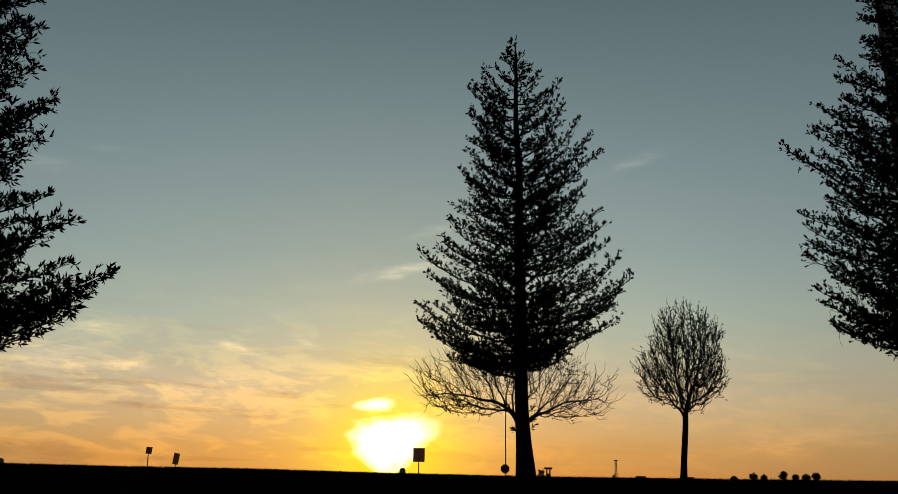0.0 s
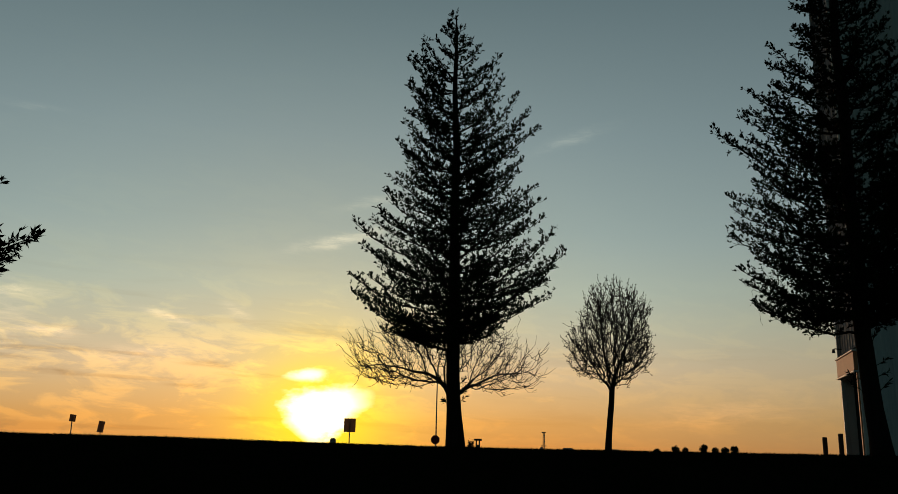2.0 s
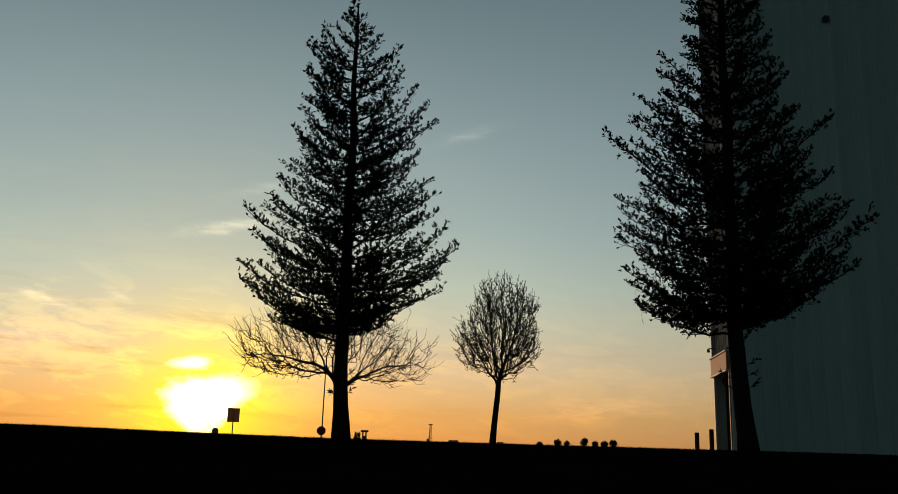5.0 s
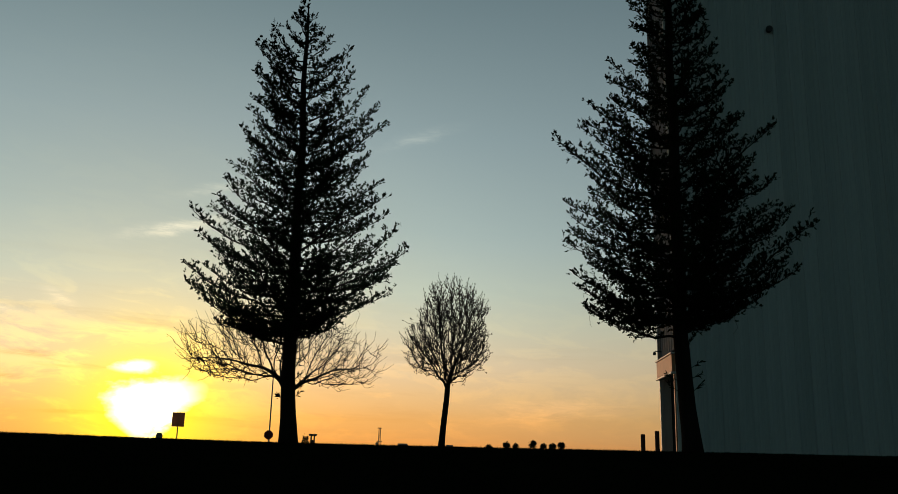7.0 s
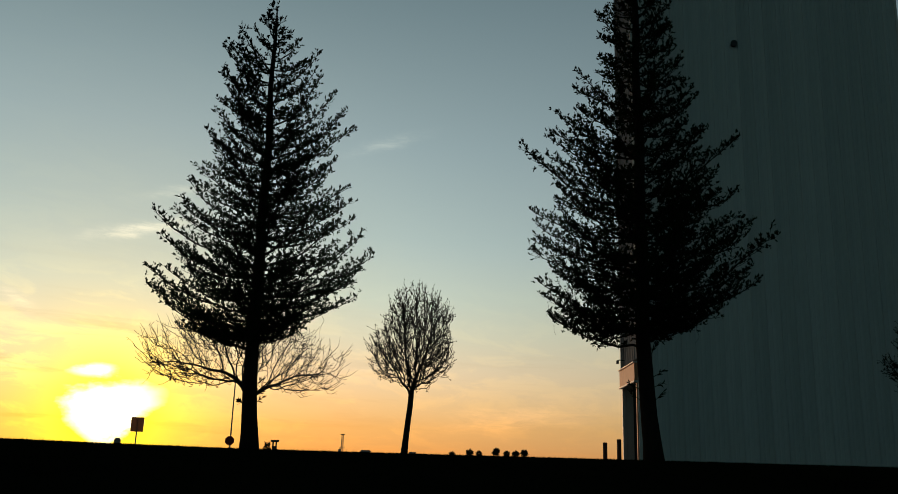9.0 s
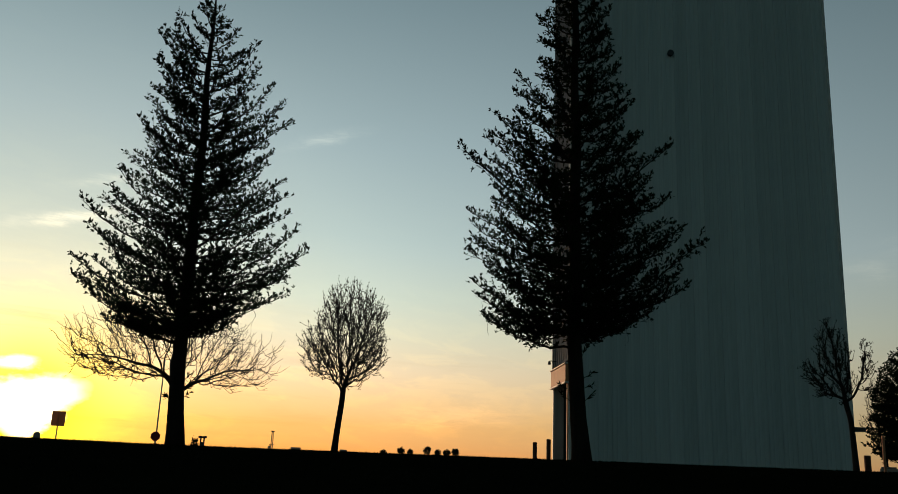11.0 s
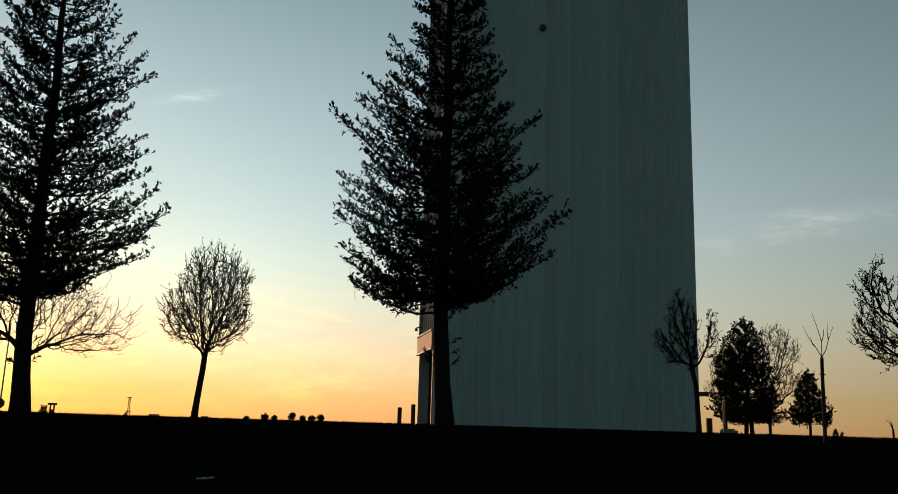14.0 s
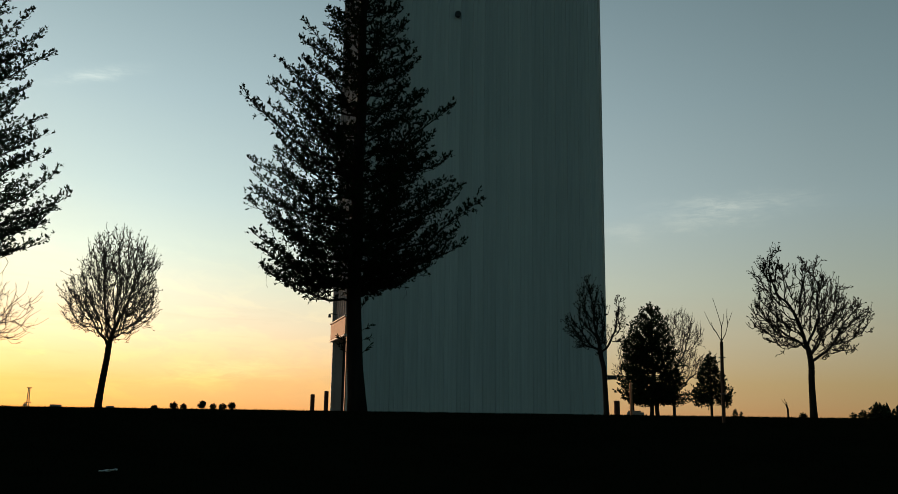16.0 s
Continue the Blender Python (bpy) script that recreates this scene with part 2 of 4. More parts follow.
def translucent(name, colour, share):
    """Thin sheet that lets some of the light behind it through."""
    m = material(name, colour, tuple(c * 0.8 for c in colour), 0.6, 6, 0.05)
    g = Graph(m.node_tree)
    b = m.node_tree.nodes["Principled BSDF"]
    t = g.node("ShaderNodeBsdfTranslucent")
    t.inputs[0].default_value = (*colour, 1)
    x = g.node("ShaderNodeMixShader")
    x.inputs[0].default_value = share
    g.put(x.inputs[1], b.outputs[0])
    g.put(x.inputs[2], t.outputs[0])
    g.put(m.node_tree.nodes["Material Output"].inputs[0], x.outputs[0])
    return m


# Orange tint and translucency stand in for the sun's glare over the signs.
SIGNSHEET = translucent("glare_tinted_sign_sheet", (0.5, 0.34, 0.24), 0.55)
STOPRED = material("red_sign_paint", (0.3, 0.03, 0.03), (0.24, 0.03, 0.03), 0.5, 6, 0.05)
WOOD = material("weathered_wood_stake", (0.055, 0.042, 0.033), (0.037, 0.029, 0.023), 0.9, 6, 0.5, stretch=(1, 1, 0.2))
PAPER = material("crumpled_paper", (0.78, 0.78, 0.76), (0.68, 0.68, 0.66), 0.8, 20, 0.2)
CONCRETE = material("concrete", (0.38, 0.36, 0.33), (0.3, 0.29, 0.27), 0.9, 3, 0.4)
ROOF = material("dull_shed_metal", (0.22, 0.2, 0.19), (0.16, 0.15, 0.14), 0.7, 2, 0.1)

# ---------------------------------------------------------------- mesh helpers
rng = np.random.default_rng(7)


class Buf:
    """Collects vertices and faces for one mesh."""

    def __init__(self):
        self.v, self.f, self.n = [], [], 0

    def add(self, verts, faces):
        self.v.append(np.asarray(verts, float).reshape(-1, 3))
        self.f.extend(tuple(i + self.n for i in f) for f in faces)
        self.n += len(self.v[-1])

    def tube(self, pts, radii, sides=6):
        pts, k = np.asarray(pts, float), len(pts)
        d = np.gradient(pts, axis=0)
        d /= np.linalg.norm(d, axis=1, keepdims=True) + 1e-9
        ref = np.array([1.0, 0, 0]) if abs(d[0][0]) < 0.8 else np.array([0, 1.0, 0])
        ang = np.arange(sides) * 2 * math.pi / sides
        out = np.empty((k, sides, 3))
        for i in range(k):
            a = ref - d[i] * (ref @ d[i])
            a /= np.linalg.norm(a) + 1e-9
            ref = a
            b = np.cross(d[i], a)
            out[i] = pts[i] + radii[i] * (np.cos(ang)[:, None] * a + np.sin(ang)[:, None] * b)
        faces = [(i * sides + j, i * sides + (j + 1) % sides, (i + 1) * sides + (j + 1) % sides, (i + 1) * sides + j) for i in range(k - 1) for j in range(sides)]
        faces += [tuple(range(sides))[::-1], tuple(range((k - 1) * sides, k * sides))]
        self.add(out.reshape(-1, 3), faces)

    def blades(self, p, d, length, width):
        """Narrow pointed leaves at points p along directions d."""
        p, d = np.asarray(p, float), np.asarray(d, float)
        if not len(p):
            return
        d = d / (np.linalg.norm(d, axis=1, keepdims=True) + 1e-9)
        r = rng.normal(size=p.shape)
        s = np.cross(d, r)
        s /= np.linalg.norm(s, axis=1, keepdims=True) + 1e-9
        up = np.cross(s, d)
        L, W = np.broadcast_to(length, len(p))[:, None], np.broadcast_to(width, len(p))[:, None]
        q = np.stack([p, p + d * L * 0.45 + s * W * 0.5 + up * W * 0.15, p + d * L, p + d * L * 0.45 - s * W * 0.5 + up * W * 0.15], 1)
        n = self.n
        self.v.append(q.reshape(-1, 3))
        self.f.extend((n + 4 * i, n + 4 * i + 1, n + 4 * i + 2, n + 4 * i + 3) for i in range(len(p)))
        self.n += 4 * len(p)

    def box(self, lo, hi, m=None):
        (a, b, c), (d, e, f) = lo, hi
        v = [(a, b, c), (d, b, c), (d, e, c), (a, e, c), (a, b, f), (d, b, f), (d, e, f), (a, e, f)]
        if m is not None:
            v = [tuple(m @ Vector(p)) for p in v]
        self.add(v, [(3, 2, 1, 0), (4, 5, 6, 7), (0, 1, 5, 4), (1, 2, 6, 5), (2, 3, 7, 6), (3, 0, 4, 7)])

    def mesh(self, name, mat, smooth=False):
        me = bpy.data.meshes.new(name)
        me.from_pydata(np.concatenate(self.v).tolist(), [], self.f)
        if mat:
            me.materials.append(mat)
        if smooth:
            me.polygons.foreach_set("use_smooth", [True] * len(me.polygons))
        me.update()
        return me


def part(name, buf, mat, parent, label="", smooth=False, kind=""):
    ob = new(name, buf.mesh(name, mat, smooth))
    tagged(ob, kind=kind)
    ob.parent = parent
    if label:
        tagged(ob, label=label)
    return ob


def bevelled(lo, hi, edge=0.01, m=None, segments=1):
    """A box with rounded edges, as a bmesh-made Buf."""
    bm = bmesh.new()
    bmesh.ops.create_cube(bm, size=1.0)
    lo, hi = Vector(lo), Vector(hi)
    for v in bm.verts:
        v.co = Vector([lo[i] + (v.co[i] + 0.5) * (hi[i] - lo[i]) for i in range(3)])
    bmesh.ops.bevel(bm, geom=list(bm.edges), offset=edge, segments=segments, affect="EDGES")
    buf = Buf()
    bm.verts.index_update()
    buf.add([tuple((m @ v.co) if m is not None else v.co) for v in bm.verts], [tuple(v.index for v in f.verts) for f in bm.faces])
    bm.free()
    return buf


def thing(name, place, label, category, group="", turn=0.0):
    ob = new(name)
    ob.empty_display_size = 0.2
    ob.matrix_world = Matrix.Translation(place) @ pose(0, 0, 0, 0, 0, turn)
    return tagged(ob, label, category, group)


# ---------------------------------------------------------------- ground
CREST = ([-180, -60, -31, -25, -18, -9, -4, 3, 14, 60, 180], [0.3, 0.4, 0.37, 0.3, 0.27, 0.12, 0.05, -0.01, -0.02, 0.0, 0.1])


def ground_z(x, y):
    r, az = math.hypot(x, y), math.degrees(math.atan2(x, y))
    slope = math.tan(radians(float(np.interp(az, *CREST)) - 0.03))
    top = EYE + slope * min(r, 30)
    if r < 17:
        z = (EYE + slope * 17) * (1 - (1 - r / 17) ** 1.35)
    elif r < 29:
        z = top
    else:
        u = min((r - 29) / 42, 1)
        z = top + (-0.5 - top) * u * u * (3 - 2 * u)
    if y < 0 and r < 17:
        z *= 1 - 0.8 * min(-y / 8, 1)
    return z + (0.012 * noise.noise((x * 0.9, y * 0.9, 0)) if r < 60 else 0)


def on_ground(az, d):
    p = polar(az, d)
    p.z = ground_z(p.x, p.y)
    return p


def build_ground():
    rad = [0.0] + list(np.arange(0.6, 34, 0.45)) + [36, 39, 42, 46, 50, 55, 60, 66, 72, 85, 110, 160, 250, 400, 700, 1200, 2000, 3200, 4800]
    seg = 300
    v, f = [(0, 0, ground_z(0, 0))], []
    for r in rad[1:]:
        for j in range(seg):
            a = 2 * math.pi * j / seg
            x, y = r * math.sin(a), r * math.cos(a)
            v.append((x, y, ground_z(x, y)))
    f += [(0, 1 + (j + 1) % seg, 1 + j) for j in range(seg)]
    for i in range(len(rad) - 2):
        a, b = 1 + i * seg, 1 + (i + 1) * seg
        f += [(a + j, a + (j + 1) % seg, b + (j + 1) % seg, b + j) for j in range(seg)]
    buf = Buf()
    buf.add(v, f)
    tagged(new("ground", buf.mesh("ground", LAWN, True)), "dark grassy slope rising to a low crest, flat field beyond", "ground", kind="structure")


build_ground()


def build_grass():
    n = 75000
    r = 5 + 24 * rng.random(n) ** 0.8
    az = np.radians(-42 + 108 * rng.random(n))
    x, y = r * np.sin(az), r * np.cos(az)
    z = np.array([ground_z(a, b) for a, b in zip(x, y)]) - 0.005
    d = np.stack([rng.normal(0, 0.45, n), rng.normal(0, 0.45, n), np.ones(n)], 1)
    buf = Buf()
    buf.blades(np.stack([x, y, z], 1), d, rng.uniform(0.02, 0.06, n), rng.uniform(0.005, 0.011, n))
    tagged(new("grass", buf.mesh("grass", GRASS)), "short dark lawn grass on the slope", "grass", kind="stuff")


build_grass()

# ---------------------------------------------------------------- trees


def unit(v):
    return v / (np.linalg.norm(v, axis=-1, keepdims=True) + 1e-9)


def conifer(place, az, height, trunk_r, axis, left, right, crown_from, label, seed, mat=NEEDLE, per_m=19.0, rise=(0.3, 0.58), spray=1.0,
            tuft=0.085, slim=(0.34, 0.55), strands=0, sprigs=0, reach=0.72, twin=0.0, leaves=5, droop=0.0, sprig_side=0.8, step=0.075, fine=1.0, bare_top=0.3, fan=(-0.15, 0.6), bough=(0.15, 0.2), trim=0.05):
    """A conifer: trunk along axis (height, sideways), upswept boughs whose length follows left and right (height, metres),
    each with side sprays that carry short tufted twigs."""
    global rng
    rng = np.random.default_rng(seed)
    tree = thing("conifer_tree", place, label, "tree", "conifers", turn=-az)   # local x runs to the viewer's right
    ax_h, ax_x = zip(*axis)
    mid = lambda h: np.array([np.interp(h, ax_h, ax_x), 0.0, h])
    hs = np.linspace(-0.15, height, 26)
    rad = [trunk_r * (1 - h / height) ** 0.7 * 0.84 + 0.012 + 0.3 * trunk_r * math.exp(-max(h, 0) / 0.35) for h in hs]
    tb = Buf()
    for off in ((-twin, twin) if twin else (0,)):
        pts = np.array([mid(h) + (off * max(0, 1 - h / (0.5 * height)) + (0 if 3 > h else 0.02 * math.sin(h * 2.1)), 0, 0) for h in hs])
        tb.tube(pts, rad, 14)
    part("trunk", tb, BARK, tree, smooth=True)
    twigs, leaf = Buf(), Buf()
    lh, lr = zip(*left)
    rh, rr = zip(*right)
    tw_p, tw_d, tw_l = [], [], []
    up = np.array([0, 0, 1.0])

    def twiglets(p0, p1, count, lift):
        """Short twigs set along a shoot, all round it and turned up a little."""
        q = np.linspace(0.18, 1.0, count)[:, None] + rng.normal(0, 0.03, (count, 1))
        d = unit(unit(p1 - p0) * 0.7 + rng.normal(0, 0.55, (count, 3)) + up * lift)
        tw_p.append(p0 + (p1 - p0) * np.clip(q, 0, 1))
        tw_d.append(d)
        tw_l.append(rng.uniform(0.04, 0.13, count) * fine)

    low = min(lh[0], rh[0]) + 0.1
    n = int((height - low) * per_m)
    for i in range(n):
        u = (i + rng.random()) / n
        ht = low + (height - low) * u
        phi = i * 2.399963 + rng.normal(0, 0.25)
        c, s = math.cos(phi), math.sin(phi)
        k = rise[0] + (rise[1] - rise[0]) * u
        w = min(max(0.5 + 1.1 * c, 0), 1)
        L = (w * np.interp(ht, rh, rr) + (1 - w) * np.interp(ht, lh, lr)) / max(abs(c), 0.82) - trim
        f = reach + (1.03 - reach) * rng.random() ** 0.75
        ht = ht - (1 - f) * k * L
        L *= f
        if L < 0.07 or height - ht < bare_top * rng.random():
            continue
        h0 = max(ht - k * L, crown_from + rng.uniform(0, 0.5))
        k = (ht - h0) / L
        t = np.linspace(0, 1, 9)
        bend = rng.normal(0, 0.12)
        out = np.array([c, s, 0.0])
        side = np.array([-s, c, 0.0])
        zc = k * L * (0.6 * t + 0.4 * t ** 2.4) - 0.06 * L * np.sin(t * math.pi)
        pts = mid(h0) + out * (t * L)[:, None] + side * (bend * L * t ** 2)[:, None] + up * zc[:, None]
        pts[1:-1] += rng.normal(0, 0.012 * max(L, 0.4), (7, 3))
        limb = Buf()
        limb.tube(pts, (0.009 + 0.0085 * L) * (1 - t) ** 0.8 + 0.004, 5)
        part("limb", limb, BARK, tree)
        m = max(2, int(L / 0.125 * spray / fine ** 0.5))
        for j in range(m):
            tt = 0.14 + 0.84 * (j + rng.random()) / m
            p0 = np.array([np.interp(tt, t, pts[:, q]) for q in range(3)])
            sgn = 1 if (j + rng.integers(2)) % 2 else -1
            fwd = unit(pts[min(int(tt * 8) + 1, 8)] - pts[max(int(tt * 8) - 1, 0)])
            bl = min((bough[0] + bough[1] * L) * (1.3 - tt) * rng.uniform(0.55, 1.2), 0.7)
            d = unit(fwd * rng.uniform(0.5, 0.9) + side * sgn * rng.uniform(0.1, 0.85) + up * (rng.uniform(*fan) - droop))
            p1 = p0 + d * bl + up * 0.14 * bl
            twigs.tube([p0, (p0 + p1) / 2 - up * 0.05 * bl, p1], [0.007, 0.0055, 0.0035], 3)
            twiglets(p0, p1, max(2, int(bl / step)), 0.3 - droop)
        twiglets(pts[4], pts[8], max(2, int(0.5 * L / step)), 0.4 - droop)
        twiglets(pts[7], pts[8], 2, 0.6 - droop)
    twiglets(mid(height - 0.5), mid(height), 7, 0.5)
    tw_p, tw_d, tw_l = np.concatenate(tw_p), np.concatenate(tw_d), np.concatenate(tw_l)
    twigs.blades(tw_p, tw_d, tw_l, 0.009)
    for q in range(leaves):
        a = (0.35 + 0.65 * (q + rng.random(len(tw_l))) / leaves) * tw_l
        dirs = tw_d * 0.7 + rng.normal(0, 0.5, tw_d.shape) + up * (0.3 - droop)
        leaf.blades(tw_p + tw_d * a[:, None], dirs, rng.uniform(0.6, 1.15, len(a)) * tuft, rng.uniform(*slim, len(a)) * tuft)
    for _ in range(sprigs):
        h = rng.uniform(0.9, crown_from)
        sg = 1 if rng.random() < sprig_side else -1
        p0 = mid(h) + np.array([sg * trunk_r * 0.6, -0.1, 0])
        p1 = p0 + np.array([sg * rng.uniform(0.12, 0.24), rng.uniform(-0.1, 0.1), rng.uniform(0.05, 0.3)])
        twigs.tube([p0, (p0 + p1) / 2, p1], [0.008, 0.006, 0.003], 4)
        q = p0 + (p1 - p0) * np.linspace(0.4, 1, 6)[:, None]
        leaf.blades(np.repeat(q, 2, 0), np.repeat([p1 - p0], 12, 0) * 2.2 + rng.normal(0, 0.3, (12, 3)), 0.11, 0.03)
    for _ in range(strands):
        h = crown_from + rng.uniform(0.25, 1.2)
        sx = -rng.uniform(0.7, 2.0) if rng.random() < 0.8 else rng.uniform(0.6, 1.5)
        p = mid(h) + np.array([sx, rng.uniform(-0.5, 0.5), 0.42 * abs(sx) * 0.5])
        pts = [p]
        for q in range(7):
            p = p + np.array([rng.normal(-0.02, 0.045), rng.normal(0, 0.03), -rng.uniform(0.03, 0.11)])
            pts.append(p)
        twigs.tube(pts, np.linspace(0.006, 0.0025, 8), 3)
    part("twig_work", twigs, BARK, tree, kind="stuff")
    part("crown", leaf, mat, tree, kind="stuff")
    return tree


def grow(points, start, step, kill, lift, gnarl=0.12, rounds=90):
    """Limbs that grow from a chain of nodes towards free points, lifting a little. Returns nodes and parents."""
    nodes = [np.array(p, float) for p in start]
    parent = [-1] + list(range(len(start) - 1))
    left = np.asarray(points, float)
    arr = np.array(nodes)
    dist = np.linalg.norm(left[:, None] - arr[None], axis=2)
    near, nd = dist.argmin(1), dist.min(1)
    for _ in range(rounds):
        if not len(left):
            break
        pull = {}
        dv = left - np.array(nodes)[near]
        dv = unit(dv)
        for i, k in enumerate(near):
            pull[k] = pull.get(k, 0) + dv[i]
        fresh = []
        for k, v in pull.items():
            d = unit(unit(v) + np.array([0, 0, lift]) + rng.normal(0, gnarl, 3))
            fresh.append(nodes[k] + d * step)
            parent.append(k)
        base = len(nodes)
        nodes += fresh
        fa = np.array(fresh)
        dd = np.linalg.norm(left[:, None] - fa[None], axis=2)
        m = dd.min(1)
        better = m < nd
        near = np.where(better, base + dd.argmin(1), near)
        nd = np.where(better, m, nd)
        keep = nd > kill
        left, near, nd = left[keep], near[keep], nd[keep]
        if len(nodes) > 9000:
            break
    return np.array(nodes), parent


def egg(n, lobes):
    """Points inside a union of ellipsoids (cx, cy, cz, rx, ry, rz, weight)."""
    out = []
    w = np.array([l[6] for l in lobes], float)
    for k, l in zip((w / w.sum() * n).astype(int), lobes):
        p = unit(rng.normal(size=(k, 3))) * (rng.random((k, 1)) ** 0.42)
        out.append(p * l[3:6] + np.array(l[:3]))
    return np.concatenate(out)


def bare_tree(place, az, fork, trunk_r, lobes, count, label, seed, step=0.12, kill=0.16, lift=0.2, tip=0.0045, power=2.35, twigs=1.0, twig_len=0.22,
              buds=0.0, lean=0.0, name="bare_tree", bark=GREY_BARK, twig_up=0.8, gnarl=0.25, spurs=1.0, bud_size=1.0, group="bare trees"):
    global rng
    rng = np.random.default_rng(seed)
    tree = thing(name, place, label, "tree", group, turn=-az)
    h = np.linspace(-0.1, fork, max(4, int(fork / 0.2)))
    start = [np.array([lean * (max(q, 0) / fork) ** 1.2, 0.015 * math.sin(q * 3), q]) for q in h]
    pts = egg(count, lobes)
    nodes, parent = grow(pts, start, step, kill, lift, gnarl)
    n = len(nodes)
    kids = [[] for _ in range(n)]
    for i, p in enumerate(parent):
        if p >= 0:
            kids[p].append(i)
    area = np.zeros(n)
    for i in range(n - 1, -1, -1):
        if not kids[i]:
            area[i] = tip ** power
        if parent[i] >= 0:
            area[parent[i]] += area[i]
    rad = area ** (1 / power)
    rad *= trunk_r / rad[len(start) - 1]
    rad = np.maximum(rad, tip)
    for i in range(len(start)):
        rad[i] = trunk_r * (1 + 0.25 * math.exp(-max(h[i], 0) / 0.2) + 0.12 * (1 - h[i] / fork))
    trunk, fine = Buf(), Buf()
    todo = [(0, -1)]
    while todo:
        i, frm = todo.pop()
        chain = [frm, i] if frm >= 0 else [i]
        while kids[chain[-1]]:
            ks = sorted(kids[chain[-1]], key=lambda q: -rad[q])
            todo += [(q, chain[-1]) for q in ks[1:]]
            chain.append(ks[0])
        rr = rad[chain].copy()
        if frm >= 0:
            rr[0] = rr[1]
        p = nodes[chain].copy()
        if len(p) > 3:
            p[1:-1] = p[1:-1] * 0.5 + (p[:-2] + p[2:]) * 0.25
        if frm < 0:
            cut = len(start) + 2
            trunk.tube(p[:cut], rr[:cut], 12)
            limb = Buf()
            limb.tube(p[cut - 1:], rr[cut - 1:], 8)
            part("limb", limb, bark, tree, smooth=True)
        elif rr[1] > 0.014:
            limb = Buf()
            limb.tube(p, rr, 7)
            part("limb", limb, bark, tree, smooth=True)
        else:
            fine.tube(p, rr, 4)
    # end twigs all along the thin wood
    thin = [i for i in range(len(start) + 1, n) if rad[i] < 0.022]
    pick = rng.choice(thin, int(len(thin) * 0.55 * twigs)) if thin else []
    centre = np.array([lean, 0, fork])
    bp, bd = [], []
    for i in pick:
        d0 = unit(nodes[i] - nodes[parent[i]])
        away = unit(nodes[i] - centre)
        d = unit(d0 * 0.6 + away * 0.5 + np.array([0, 0, twig_up * rng.random()]) + rng.normal(0, 0.38, 3))
        L = twig_len * rng.uniform(0.4, 1.3)
        a = nodes[i]
        b = a + d * L * 0.5 + rng.normal(0, 0.09 * L, 3)
        c = a + d * L + np.array([0, 0, 0.15 * L]) + rng.normal(0, 0.06 * L, 3)
        fine.tube([a, b, c], [tip * 0.95, tip * 0.8, tip * 0.55], 3)
        ends = [b, c]
        # short spurs on the twig
        for _ in range(rng.poisson(1.6 * spurs)):
            q = a + (b - a) * rng.random() if rng.random() < 0.5 else b + (c - b) * rng.random()
            e = q + unit(d * 0.5 + rng.normal(0, 0.6, 3) + np.array([0, 0, 0.3 * twig_up])) * L * rng.uniform(0.2, 0.5)
            fine.tube([q, e], [tip * 0.7, tip * 0.5], 3)
            ends.append(e)
        for q in ends:
            if rng.random() < buds:
                bp.append(q)
                bd.append(d)
    part("trunk", trunk, bark, tree, smooth=True)
    part("twig_work", fine, TWIG, tree, kind="stuff")
    if bp:
        leaf = Buf()
        bp, bd = np.array(bp), np.array(bd)
        for _ in range(3):
            leaf.blades(bp, bd + rng.normal(0, 0.6, bd.shape), bud_size * rng.uniform(0.03, 0.065, len(bp)), bud_size * rng.uniform(0.018, 0.03, len(bp)))
        part("bud_scatter", leaf, BUD, tree, "small buds and dry leaf remains", kind="stuff")
    return tree


def level(el, d):
    """Height over the eye's level, seen at el degrees from d metres."""
    return d * math.tan(radians(el))


def sides(rows, d, centre, foot):
    """Left and right reach by height over the foot, from (height angle, left bearing, right bearing)."""
    l, r = [], []
    for el, a, b in rows:
        hgt = level(el, d) + EYE - foot
        l.append((hgt, d * math.sin(radians(centre - a))))
        r.append((hgt, d * math.sin(radians(b - centre))))
    return l[::-1], r[::-1]


# the spruce before the sunset
SPRUCE = [(28.4, 0.0, 0.1), (27.3, -0.8, 1.1), (26.1, -2.8, 1.6), (24.9, -3.0, 3.3), (23.8, -4.1, 4.1), (22.3, -3.3, 5.1), (20.4, -4.2, 5.8), (18.1, -3.7, 6.2), (16.0, -4.8, 6.9),
          (14.9, -5.6, 6.7), (13.2, -6.4, 7.7), (10.7, -6.6, 6.9), (9.3, -7.1, 5.6), (8.3, -6.0, 4.0), (7.5, -4.2, 2.5), (6.8, -2.8, 0.9)]
foot = on_ground(0.58, 19)
l, r = sides(SPRUCE, 19, 0.3, foot.z)
conifer(foot, 0.58, level(28.3, 19) + EYE - foot.z, 0.18, [(0, 0.0), (0.7, -0.06), (1.3, -0.1), (3.0, -0.12), (6, -0.12), (10.4, -0.19)], l, r, 2.05,
        "tall dark conifer with upswept tufted branches on the crest", 11, sprigs=9, strands=2, sprig_side=0.35, per_m=19, spray=1.6, tuft=0.08, leaves=5, fan=(-0.2, 0.52), bough=(0.13, 0.18), reach=0.68, trim=0.02)

